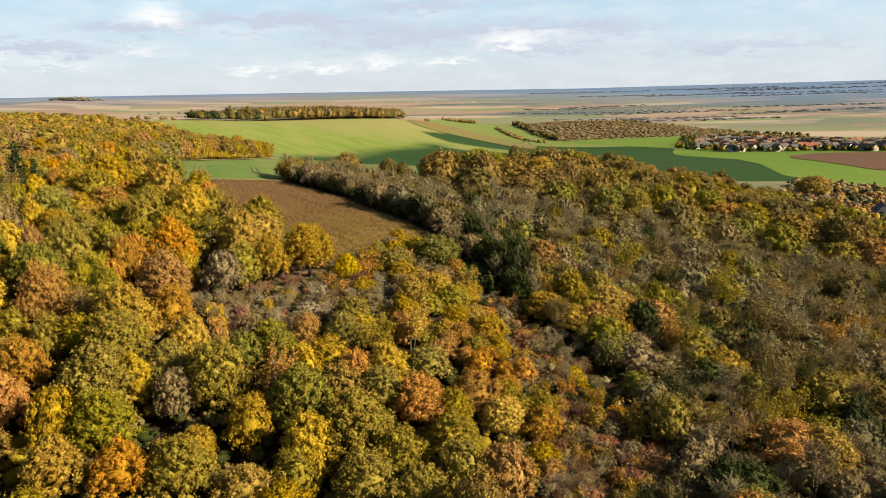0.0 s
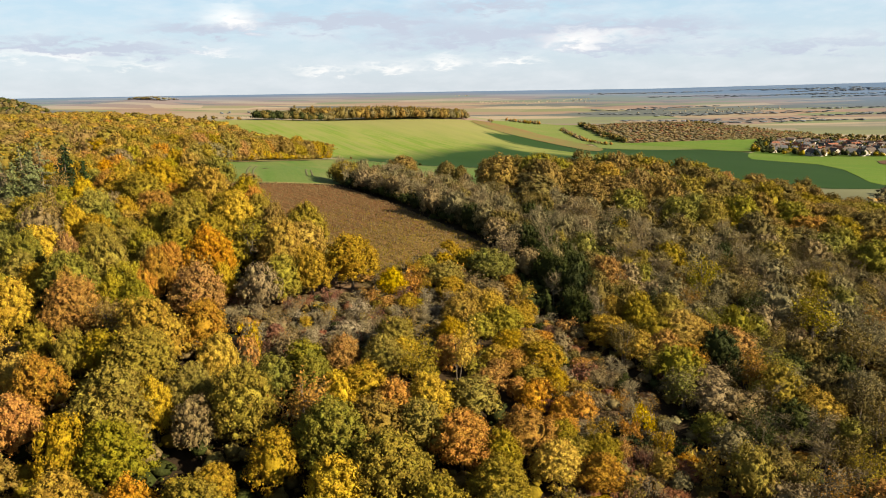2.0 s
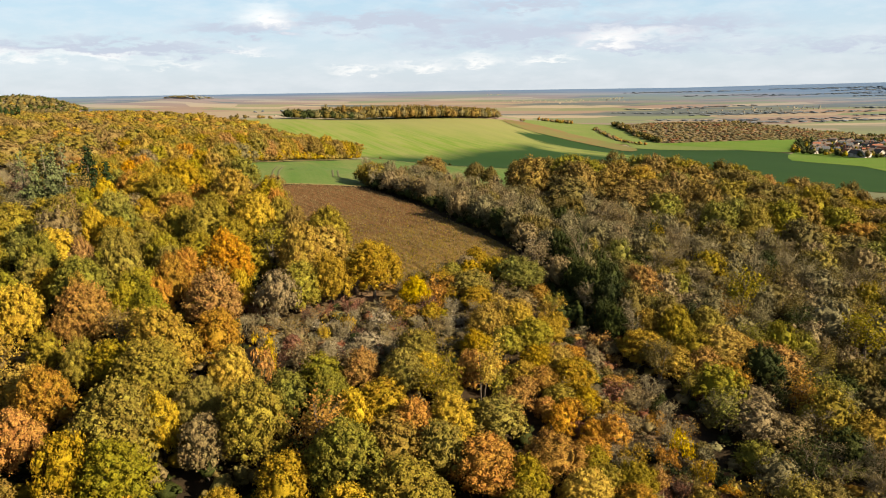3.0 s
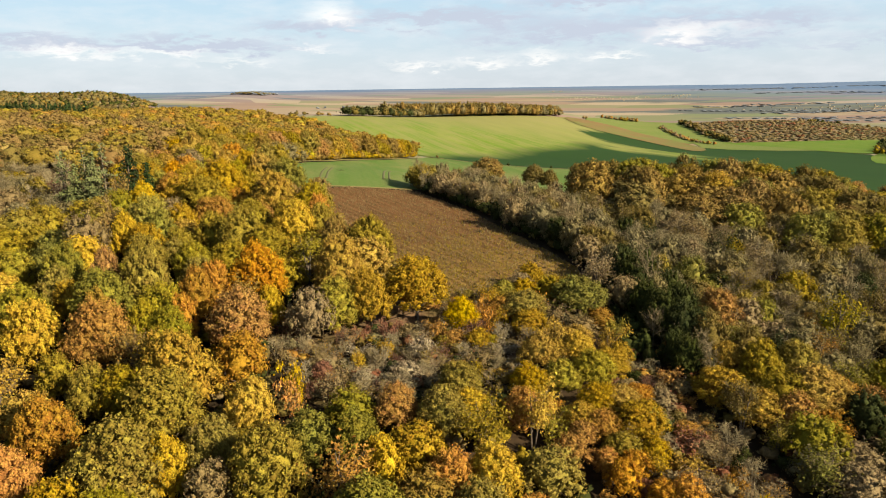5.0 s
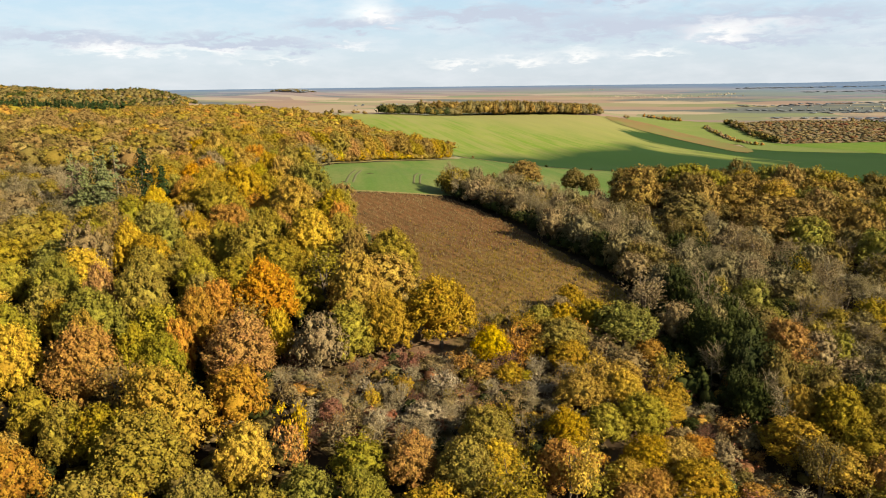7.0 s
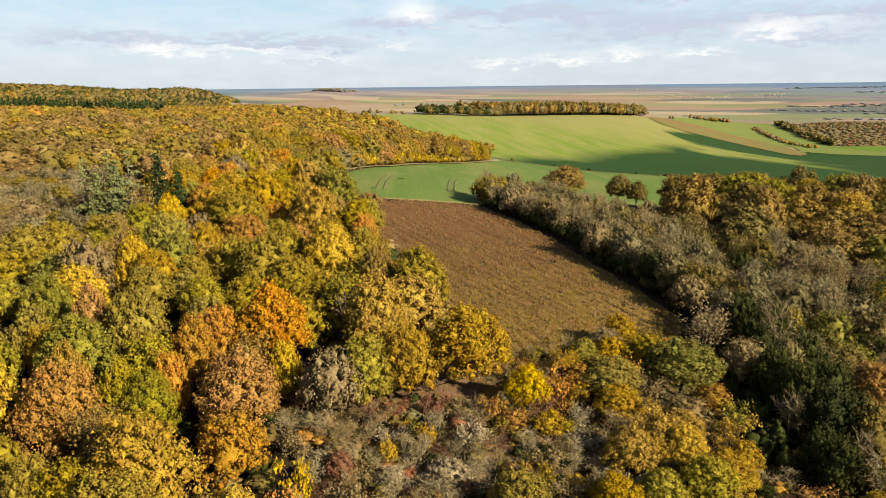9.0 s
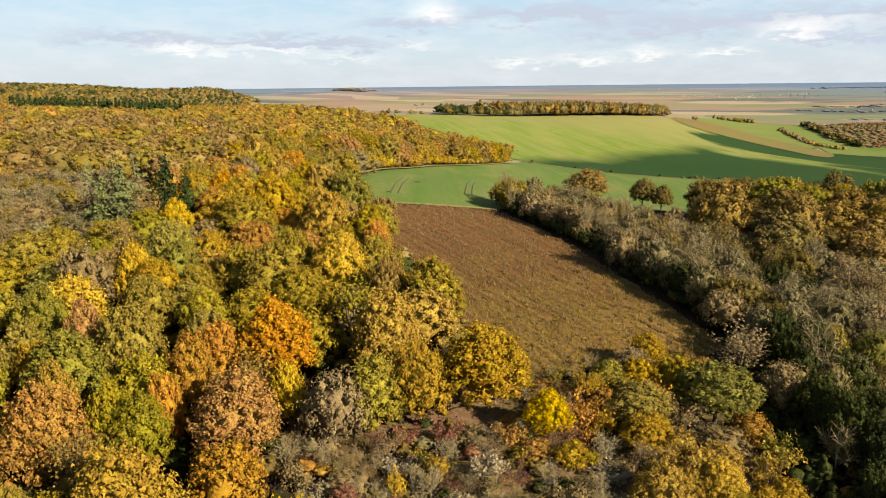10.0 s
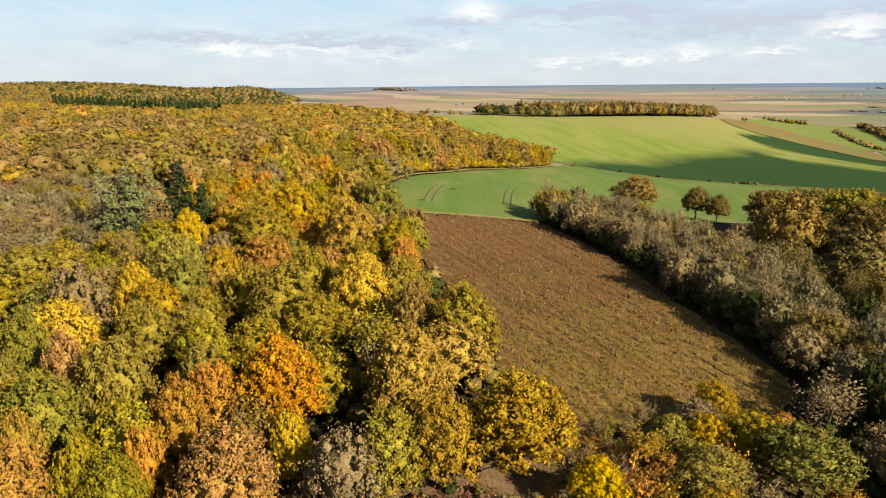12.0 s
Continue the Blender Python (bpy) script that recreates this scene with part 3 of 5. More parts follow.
def limbs(heap, rng, count, reach, thick, low, top):
    """Trunk and boughs that reach into the crown."""
    bend = rng.normal(0, 0.03, (5, 2))
    bend[0] = 0
    end = low + (top - low) * 0.75
    path = np.c_[bend, np.linspace(-0.15, end, 5)]
    heap.add(*tube(path, thick * np.array([1.35, 1.0, 0.8, 0.5, 0.2]), 5))
    d = unit(rng.normal(0, 1, (count, 3)) + np.array([0, 0, 0.3]))
    for p in d * (reach(d) * 0.92)[:, None] * np.array([1, 1, (top - low) / 2]) + np.array([0, 0, (low + top) / 2]):
        z = min(max(low * 0.9, p[2] * rng.uniform(0.4, 0.65)), end)
        s = np.array([np.interp(z, path[:, 2], path[:, 0]), np.interp(z, path[:, 2], path[:, 1]), z])
        heap.add(*tube([s, (s + p) / 2 + rng.normal(0, 0.03, 3), p], thick * np.array([0.42, 0.3, 0.08]), 3))


def clumps(rng, count, number, leaf, low, top, heart, size, sides=7, rings=4, loose=1.0):
    """A crown of radius 1 built of rounded boughs: leaf sprays over each bough, its dense core, and the heart of the tree."""
    big = unit(rng.normal(0, 1, (5, 3)) + np.array([0, 0, 0.3]))

    def reach(d):
        return 0.68 + 0.20 * np.exp((d @ big.T - 1) * 3.5).max(-1)

    middle, span = (low + top) / 2, (top - low) / 2
    k = np.arange(count) + 0.5
    z = 1 - 1.62 * k / count
    turn = 2.39996 * k
    d = unit(np.stack([np.sqrt(1 - z**2) * np.cos(turn), np.sqrt(1 - z**2) * np.sin(turn), z], 1) + rng.normal(0, 0.55 / math.sqrt(count), (count, 3)))
    c = d * (reach(d) * rng.uniform(0.86, 1.1, count))[:, None] * np.array([1, 1, span])
    c[:, :2] *= (1.07 - 0.24 * np.clip(d[:, 2], -0.3, 1.0))[:, None]
    c[:, 2] += middle
    rho = size * rng.uniform(0.75, 1.3, count)
    out = unit(d * np.array([1, 1, 1 / span]) + np.array([0, 0, 0.35]))
    i = rng.choice(count, number, p=rho**2 / (rho**2).sum())
    e = unit(rng.normal(0, 1, (number, 3)) + 0.75 * out[i])
    pos = c[i] + e * (rho[i] * rng.uniform(0.62, 1.0 + 0.3 * loose, number))[:, None] * np.array([1, 1, span * 0.8])
    sprays = leaves(rng, pos, unit(e + 0.3 * out[i]), leaf, 0.55)
    cores = []
    for q in range(count):
        v, f = ball(rng, lambda w: 1.0 + 0 * w[:, 0], 1.0, sides, rings, 0.0, 1.0)
        cores.append((v * rho[q] * 0.66 * np.array([1, 1, span * 0.8]) + c[q], f))
    return sprays, cores, ball(rng, reach, heart, sides + 3, sides + 1, middle, span), reach


def broad_crown(seed, count, leaf, number, low=0.1, size=0.27, loose=1.0, sides=7, rings=4):
    """A full-leaved broad tree, radius 1: trunk mesh, crown mesh."""
    rng = np.random.default_rng(seed)
    a, b = low * OAK_ASPECT, OAK_ASPECT * 0.93
    sprays, cores, core, reach = clumps(rng, count, number, leaf, a, b, 0.8, size, sides, rings, loose)
    trunk, crown = Heap(), Heap()
    limbs(trunk, rng, 9, reach, 0.05, a, b)
    crown.add(*sprays)
    for piece in cores:
        crown.add(*piece)
    crown.add(*core)
    return trunk.mesh("trunk", [BARK], True), crown.mesh("crown", [LEAF["gold"]], True)


def thin_crown(seed, twigs, number, leaf, bark, bushy=False):
    """A half-bare tree: upright forked limbs, fans of twigs and a veil of small leaves."""
    rng = np.random.default_rng(seed)
    wood, crown = Heap(), Heap()
    top = BUSH_ASPECT if bushy else THIN_ASPECT
    stems = rng.integers(4, 6) if bushy else rng.integers(2, 4)
    tips = []
    for k in range(stems):
        a = 2 * np.pi * (k + rng.uniform(-0.3, 0.3)) / stems
        spread = rng.uniform(0.3, 0.75) if bushy else rng.uniform(0.15, 0.5)
        base = np.array([0.06 * np.cos(a), 0.06 * np.sin(a), -0.1])
        end = np.array([spread * np.cos(a), spread * np.sin(a), top * rng.uniform(0.68, 0.92)])
        t = np.linspace(0, 1, 4)[:, None]
        path = base * (1 - t) + end * t
        path[:, :2] *= np.array([0.5, 0.6, 0.8, 1.0])[:, None]
        path[1:3] += rng.normal(0, 0.04, (2, 3))
        wood.add(*tube(path, np.array([0.055, 0.042, 0.027, 0.007]) * (0.5 if bushy else 1), 4))
        for j in range(3 if bushy else 5):
            s = rng.uniform(0.15 if bushy else 0.35, 0.92)
            p = np.array([np.interp(s, t[:, 0], path[:, i]) for i in range(3)])
            b = rng.uniform(0, 2 * np.pi)
            go = np.array([np.cos(b), np.sin(b), rng.uniform(0.4, 1.3)]) * rng.uniform(0.4, 0.75) * (1.15 - 0.5 * s)
            wood.add(*tube([p, p + go], np.array([0.018, 0.004]) * (0.7 if bushy else 1), 3))
            tips += [(p + go * f) for f in (0.4, 0.6, 0.8, 1.0)]
        tips += [path[2], path[3]]
    tips = np.array(tips)
    i = rng.integers(0, len(tips), twigs)
    a = tips[i] + rng.normal(0, 0.05, (twigs, 3))
    d = unit(rng.normal(0, 1, (twigs, 3)) + np.array([0, 0, 0.8]) + unit(a * np.array([1, 1, 0])) * 0.7)
    b = a + d * rng.uniform(0.2, 0.55, (twigs, 1))
    b[:, 2] = np.minimum(b[:, 2], top * 1.04)
    wood.add(*ribbons(a, b, rng.uniform(0.008, 0.014, twigs), rng), 1)
    j = rng.integers(0, twigs, number)
    pos = a[j] + (b - a)[j] * rng.uniform(0.0, 1.15, (number, 1)) + rng.normal(0, 0.12, (number, 3))
    crown.add(*leaves(rng, pos, unit(pos - np.array([0, 0, top * 0.45])), leaf, 1.0))
    return wood.mesh("trunk", [bark, TWIG["brown"]], True), crown.mesh("crown", [LEAF["olive"]])


def spruce(seed, tiers, dense, bare=0.0):
    """A conifer with whorls of drooping boughs, unit height, radius about 0.22."""
    rng = np.random.default_rng(seed)
    trunk, crown = Heap(), Heap()
    trunk.add(*tube([(0, 0, -0.03), (0.004, 0, 0.4), (0, 0.004, 0.75), (0, 0, 1.0)], [0.02, 0.015, 0.008, 0.002], 6))
    for k in range(tiers):
        s = k / (tiers - 1)
        z = 0.10 + 0.88 * s
        reach = (0.24 * (1 - s) ** 0.8 + 0.015) * rng.uniform(0.8, 1.15)
        for b in range(int(7 - 3 * s)):
            a = rng.uniform(0, 2 * np.pi)
            tip = np.array([np.cos(a) * reach, np.sin(a) * reach, z - reach * rng.uniform(0.1, 0.4)])
            root = np.array([0, 0, z])
            trunk.add(*tube([root, (root + tip) / 2 + np.array([0, 0, 0.012]), tip], [0.005, 0.003, 0.001], 3))
            if rng.random() < bare:
                continue
            n = int(dense * (1.2 - s))
            f = rng.uniform(0.1, 1.05, (n, 1))
            pos = root + (tip - root) * f + rng.normal(0, 1, (n, 3)) * np.array([0.026, 0.026, 0.014])
            out = np.array([np.cos(a), np.sin(a), 0.7])
            crown.add(*leaves(rng, pos, np.tile(out, (n, 1)), 0.021, 0.7))
    return trunk.mesh("trunk", [PALE_BARK if bare else BARK], True), crown.mesh("crown", [LEAF["needle"]])


OAKS = [broad_crown(20 + k, 74 + 8 * (k % 4), 0.036, 5400, (0.04, 0.07, 0.02, 0.05)[k % 4], (0.19, 0.175, 0.20, 0.17)[k % 4], 1.0, 5, 3) for k in range(8)]
OAKS_FAR = [broad_crown(40 + k, 46 + 5 * (k % 3), 0.047, 2600, 0.04, 0.22, 1.0, 4, 3) for k in range(6)]
THICKETS = [broad_crown(50 + k, 40, 0.042, 2200, 0.0, 0.24, 1.8, 4, 3) for k in range(6)]
THINS = [thin_crown(60 + k, 460, 800, 0.036, (PALE_BARK, BARK)[k % 3 == 1]) for k in range(5)]
VEILED = [thin_crown(80 + k, 60, 1600, 0.052, BARK) for k in range(5)]
SHRUBS = [thin_crown(100 + k, 300, 330, 0.042, (BARK, PALE_BARK)[k % 2], True) for k in range(5)]
LEAFY_SHRUBS = [thin_crown(120 + k, 40, 800, 0.078, BARK, True) for k in range(4)]
ASPECT = {"thicket": OAK_ASPECT, "oak": OAK_ASPECT, "oak_far": OAK_ASPECT, "thin": THIN_ASPECT, "veiled": THIN_ASPECT, "shrub": BUSH_ASPECT, "leafy": BUSH_ASPECT}
SPRUCES = [spruce(140 + k, 20, 44) for k in range(2)]
BARE_SPRUCES = [spruce(150 + k, 17, 32, 0.6) for k in range(2)]
KINDS = {"thicket": THICKETS, "oak": OAKS, "oak_far": OAKS_FAR, "thin": THINS, "veiled": VEILED, "shrub": SHRUBS, "leafy": LEAFY_SHRUBS, "spruce": SPRUCES, "bare_spruce": BARE_SPRUCES}
WORDS = {
    "gold": "golden brown", "bronze": "bronze-brown", "yellow": "bright yellow", "orange": "orange", "rust": "rust-brown", "olive": "olive and gold", "green": "still green", "lime": "lime green",
    "dark": "dark green", "grey": "grey-green", "tan": "tan", "moss": "mossy brown-green", "far": "faded", "silver": "silvery seed-headed", "wine": "wine-red", "needle": "dark green", "bluegreen": "pale blue-green",
}
NAMES = {"thicket": "hazel_tree", "oak": "oak_tree", "oak_far": "oak_tree", "thin": "bare_tree", "veiled": "young_tree", "shrub": "scrub_bush", "leafy": "leafy_bush", "spruce": "spruce_tree", "bare_spruce": "dying_spruce_tree"}
PHRASE = {"thicket": "many-stemmed hazel in thin {} leaf down to the ground", "oak": "broad oak in {} autumn leaf", "oak_far": "broad oak in {} autumn leaf", "thin": "half-bare slender tree with sparse {} leaves", "veiled": "slender young tree with thin {} leaves", "shrub": "twiggy half-bare thorn bush with {} remains", "leafy": "dense rounded bush in {} leaf", "spruce": "tall {} spruce with drooping boughs", "bare_spruce": "dying spruce with pale trunk and {} needles"}


SPECIES = {"trees of the autumn wood": "hornbeam_tree", "oaks of the crest wood": "crest_oak_tree", "beeches along the forest edge": "beech_tree"}


def plant(kind, x, y, radius, tall, hue, rng, where="", group="", sink=0.0):
    """One tree or bush on the ground, with trunk, twigs and crown."""
    pick = KINDS[kind][rng.integers(len(KINDS[kind]))]
    if kind == "oak" and radius < 3.0:
        pick = OAKS_FAR[rng.integers(len(OAKS_FAR))]
    root = new(SPECIES[group] if kind == "oak_far" and group in SPECIES and radius >= 3.0 else "oak_sapling" if kind.startswith("oak") and radius < 3.0 else NAMES[kind])
    s = radius if kind not in ("spruce", "bare_spruce") else tall
    root.matrix_basis = Matrix.LocRotScale((x, y, height(x, y) - sink), Euler((rng.normal(0, 0.03), rng.normal(0, 0.03), rng.uniform(0, 6.283))), (s * rng.uniform(0.92, 1.08), s, tall / ASPECT.get(kind, 1.0)))
    for me in pick:
        ob = new(me.name.split(".")[0], me)
        ob.parent = root
        if me.name.startswith("crown"):
            ob.material_slots[0].link = "OBJECT"
            ob.material_slots[0].material = LEAF[hue]
        elif len(me.materials) > 1 and hue in ("silver", "wine", "grey", "tan"):
            ob.material_slots[1].link = "OBJECT"
            ob.material_slots[1].material = TWIG["red" if hue == "wine" else "grey"]
    tagged(root, PHRASE[kind].format(WORDS[hue]).replace("oak", SPECIES[group].replace("_tree", "").replace("crest_", "") if kind == "oak_far" and group in SPECIES else "oak") + where, "bush" if kind in ("shrub", "leafy") else "tree", group or "trees of the wood")
    return root

# ---- woods ----
taken = []  # x, y, radius of everything planted


def clear_of(x, y, r, share=0.78):
    for tx, ty, tr in taken:
        dx, dy = tx - x, ty - y
        if dx * dx + dy * dy < (share * (r + tr)) ** 2:
            return False
    return True


# single trees that stand out: x, y, radius, height, hue
LOWER_WOOD = [
    (-56, 106, 6.4, 16.0, "olive"), (-51.3, 110, 3.4, 12.5, "yellow"), (-52, 100, 4.8, 12.5, "green"), (-57.4, 118.4, 6.2, 14.4, "olive"), (-48, 114.6, 3.8, 12.2, "olive"),
    (-38.3, 112, 5.6, 15.0, "olive"), (-36, 119.5, 4.3, 11.7, "green"), (-29.1, 120, 3.8, 13.2, "green"), (-24.8, 118, 2.6, 12.0, "yellow"), (-23.7, 107.4, 5.5, 15.0, "green"),
    (-13.7, 101.6, 6.2, 15.0, "olive"), (-20.2, 97.5, 4.6, 12.9, "yellow"), (-16.1, 118.4, 3.5, 10.5, "orange"), (-10.9, 121.4, 4.0, 10.7, "yellow"), (-20.2, 131, 4.3, 10.5, "olive"),
    (-70.6, 111, 4.4, 13.3, "rust"), (-69, 103, 4.2, 12.0, "orange"), (-38, 99, 3.2, 8.0, "gold"), (-55, 89.7, 4.3, 12.0, "gold"), (-45.9, 90.7, 4.2, 11.6, "orange"),
    (-37.5, 91.6, 4.8, 11.8, "olive"), (-12, 93, 5.0, 11.0, "olive"), (-28, 90, 4.2, 10.0, "gold"), (-4, 92, 4.4, 10.0, "olive"),
]
MIDDLE_WOOD = [
    (-77, 131.5, 5.2, 15.5, "rust"), (-59.3, 126.4, 6.0, 16.4, "gold"), (-47.6, 124.9, 3.5, 11.3, "yellow"), (-71.3, 121, 3.4, 11.0, "olive"), (-87.5, 129.4, 4.5, 15.7, "yellow"),
    (-27.1, 131, 3.6, 9.5, "rust"), (-4.9, 112.8, 5.2, 10.6, "orange"), (5, 117.2, 4.6, 9.4, "rust"), (0.7, 104.2, 4.8, 9.8, "olive"), (9.3, 112, 4.2, 7.8, "yellow"),
    (16, 111.5, 4.0, 7.0, "rust"), (-83.7, 141.5, 5.8, 15.9, "green"), (-79.7, 149.2, 4.9, 16.8, "olive"), (-69.5, 148.5, 3.6, 14.8, "rust"), (-69.3, 154, 3.8, 14.0, "orange"),
    (-58, 142.5, 6.0, 14.6, "rust"), (-68.2, 141.5, 2.5, 13.3, "orange"), (-72.5, 136.8, 3.3, 13.9, "lime"), (-67.6, 137, 3.8, 13.5, "green"), (-81, 137.5, 3.2, 14.4, "gold"),
    (-48.6, 150, 4.2, 13.0, "tan"), (-45.2, 155.5, 4.6, 11.8, "lime"), (-56.5, 152, 2.7, 11.0, "yellow"), (-88.3, 149.2, 3.3, 16.0, "rust"),
]
UPPER_WOOD = [
    (-61.7, 158.2, 5.7, 17.0, "orange"), (-48.8, 166.5, 5.6, 15.6, "gold"), (-32.5, 164.4, 6.8, 14.6, "gold"), (-39.7, 158.7, 4.4, 13.5, "gold"), (-79.4, 164.4, 4.5, 12.6, "lime"),
    (-99.6, 151.3, 4.4, 14.8, "green"), (-89.4, 162.9, 4.6, 14.1, "olive"), (-95.3, 171, 4.4, 13.2, "gold"), (-100.6, 173, 3.8, 14.6, "yellow"), (-106, 166, 4.9, 16.0, "tan"),
    (-102.9, 184.3, 5.0, 15.5, "lime"), (-76.8, 179.6, 5.5, 15.7, "olive"), (-69.4, 177, 4.8, 12.8, "olive"), (-78.3, 188.4, 5.0, 16.0, "olive"), (-67.4, 187.5, 5.6, 17.0, "yellow"),
    (-63.6, 193, 4.6, 14.5, "olive"), (-56.2, 183, 3.8, 14.5, "bronze"), (-48.4, 183.9, 5.3, 14.2, "olive"),
]
CREST_WOOD = [
    (-116.3, 202.8, 4.1, 13.8, "yellow"), (-107.1, 199.9, 3.8, 11.0, "tan"), (-94.4, 198.2, 5.0, 13.0, "rust"), (-102.1, 206.9, 6.0, 16.0, "olive"), (-118, 217.2, 4.4, 13.0, "rust"),
    (-105, 222.1, 7.2, 16.5, "gold"), (-84.4, 213.5, 6.6, 17.0, "gold"), (-68.9, 207, 3.3, 13.0, "orange"), (-112.4, 281.4, 7.5, 12.5, "grey"),
]
# kind, x, y, radius, height, hue
CLEARING_TREES = [
    ("leafy", -44.6, 134, 2.4, 6.8, "yellow"), ("leafy", -43.1, 129.6, 2.4, 7.0, "orange"), ("leafy", -38, 144.8, 1.7, 4.0, "yellow"), ("oak", -19.1, 140, 3.7, 8.9, "olive"), ("oak", -16.5, 134.5, 3.8, 8.2, "yellow"),
    ("oak", -9.1, 137.4, 3.6, 7.7, "orange"), ("oak", -8.9, 145.3, 3.3, 7.1, "gold"), ("oak", 1.5, 151.8, 4.1, 7.4, "lime"), ("oak", -4, 148.3, 3.4, 6.6, "lime"), ("oak", -1.9, 174.5, 5.3, 10.0, "green"),
    ("oak", -12, 168, 4.3, 8.0, "olive"), ("veiled", -19.5, 170.3, 3.3, 7.0, "gold"), ("thicket", -7.6, 178.2, 3.8, 8.2, "olive"), ("oak", -23, 161.5, 3.2, 8.0, "yellow"), ("leafy", -18.7, 163.5, 2.8, 6.0, "orange"),
    ("thicket", -1.5, 167.5, 3.6, 4.6, "tan"), ("leafy", -4.9, 141.5, 2.3, 3.8, "orange"), ("leafy", -36.5, 150, 1.8, 3.4, "dark"),
]
SLOPE_TREES = [
    ("oak", 25.6, 180.5, 4.7, 11.0, "rust"), ("oak", 21.7, 153.9, 4.5, 8.2, "gold"), ("oak", 27.5, 150.5, 4.6, 7.6, "gold"), ("oak", 29.1, 160.5, 4.0, 11.0, "olive"), ("oak", 23.5, 162, 3.0, 8.9, "gold"),
    ("oak", 36.6, 166.2, 4.2, 10.0, "olive"), ("oak", 36.8, 155.5, 5.6, 11.0, "gold"), ("thicket", 48, 158, 5.2, 8.0, "rust"), ("leafy", 24.8, 126.4, 2.5, 5.6, "yellow"), ("leafy", 26.6, 121.4, 2.1, 4.8, "gold"),
    ("oak", 56, 136, 5.0, 8.6, "gold"), ("leafy", 32.4, 115.1, 2.9, 6.4, "gold"), ("veiled", 47.4, 181.3, 5.2, 14.0, "lime"), ("veiled", 68.5, 169.1, 6.0, 14.0, "lime"), ("thicket", 62.2, 174, 5.8, 14.0, "grey"),
    ("veiled", 75, 160, 5.4, 12.0, "grey"), ("thicket", 40, 143, 4.4, 6.0, "tan"),
]
CREST_TREES = [
    ("oak", -47, 346, 8.4, 13.5, "bronze"), ("oak", -27, 342, 5.4, 12.0, "moss"), ("oak", -20, 339, 4.4, 10.0, "moss"),
    ("oak", 57, 110, 6.4, 9.5, "orange"), ("oak", 62, 108, 5.0, 10.0, "gold"), ("oak", 208, 400, 9.0, 15.0, "gold"),
    ("spruce", -127, 211, 1, 20.0, "needle"), ("spruce", -123, 214, 1, 15.0, "needle"), ("spruce", -132, 203, 1, 19.0, "bluegreen"), ("spruce", -137, 201, 1, 16.0, "bluegreen"),
    ("bare_spruce", -141, 203, 1, 19.0, "bluegreen"), ("bare_spruce", -136, 206, 1, 20.0, "bluegreen"), ("bare_spruce", -131, 207, 1, 21.0, "bluegreen"),
]
rng = np.random.default_rng(11)
for kind, x, y, r, tall, hue in CLEARING_TREES + SLOPE_TREES + CREST_TREES:
    plant(kind, x, y, r, tall, hue, rng)
    taken.append((x, y, r if "spruce" not in kind else 5.0))
for x, y, r, tall, hue in LOWER_WOOD + MIDDLE_WOOD + UPPER_WOOD + CREST_WOOD:
    kind = "thicket" if hue in ("tan", "grey") else "oak"
    plant(kind, x, y, r, tall, hue, rng, group="trees of the autumn wood")
    taken.append((x, y, r))


def choose(rng, table, x, y, drift=0.0):
    """A hue from a table of weights; neighbours lean to the same hues."""
    names = list(table)
    w = np.array([table[k] for k in names], float)
    lean = np.array([noise.noise(Vector((x * 0.035 + 17 * k, y * 0.035, 3.1 * k))) for k in range(len(names))])
    w = w * np.exp(2.2 * lean)
    return names[rng.choice(len(names), p=w / w.sum())]


def hexes(rng, poly, gap, jitter=0.3):
    px, py = np.array(poly).T
    rows = np.arange(py.min(), py.max(), gap * 0.87)
    for k, y in enumerate(rows):
        for x in np.arange(px.min() + (k % 2) * gap / 2, px.max(), gap):
            a, b = x + rng.normal(0, jitter * gap * 0.6), y + rng.normal(0, jitter * gap * 0.6)
            if inside(poly, np.float64(a), np.float64(b)):
                yield float(a), float(b)


def grow(poly, gap, mixes, hues, radius, tall, seed, group, keep_off=(), share=0.72, skip=0.0):
    """Fill a stretch of ground with single trees. mixes: kind -> weight."""
    rng = np.random.default_rng(seed)
    kinds, odds = list(mixes), np.array(list(mixes.values()), float)
    for x, y in hexes(rng, poly, gap):
        if rng.random() < skip or any(inside(k, np.float64(x), np.float64(y)) for k in keep_off):
            continue
        kind = kinds[rng.choice(len(kinds), p=odds / odds.sum())]
        if kind == "oak" and y > 205:
            kind = "oak_far"
        r, h = rng.uniform(*radius), rng.uniform(*tall)
        size = rng.uniform(0.85, 1.15)
        r, h = r * size, h * size
        if kind in ("shrub", "leafy"):
            r, h = min(r, 3.0), min(h, 5.0)
        if not clear_of(x, y, r, share):
            continue
        plant(kind, x, y, r, h, choose(rng, hues, x, y), rng, group=group)
        taken.append((x, y, r))


SCRUB = [(-58, 156), (-46, 163), (-36, 160), (-24, 160), (-14, 160), (-6, 164), (-2, 158), (-4, 146), (-10, 140), (-28, 136), (-40, 133), (-52, 143)]
WOOD_NEAR = [(-64, 66), (10, 70), (12, 92), (8, 110), (2, 128), (-10, 136), (-28, 133), (-40, 130), (-54, 142), (-60, 158), (-47, 168), (-35, 172), (-46, 187), (-58, 204), (-72, 223), (-92, 247), (-105, 258), (-113, 280), (-122, 300), (-165, 300), (-150, 235), (-128, 225), (-124, 204), (-140, 180), (-122, 160), (-90, 110)]
COPPICE = [(-170, 170), (-140, 182), (-128, 200), (-146, 214), (-150, 232), (-172, 240), (-215, 222), (-210, 185)]
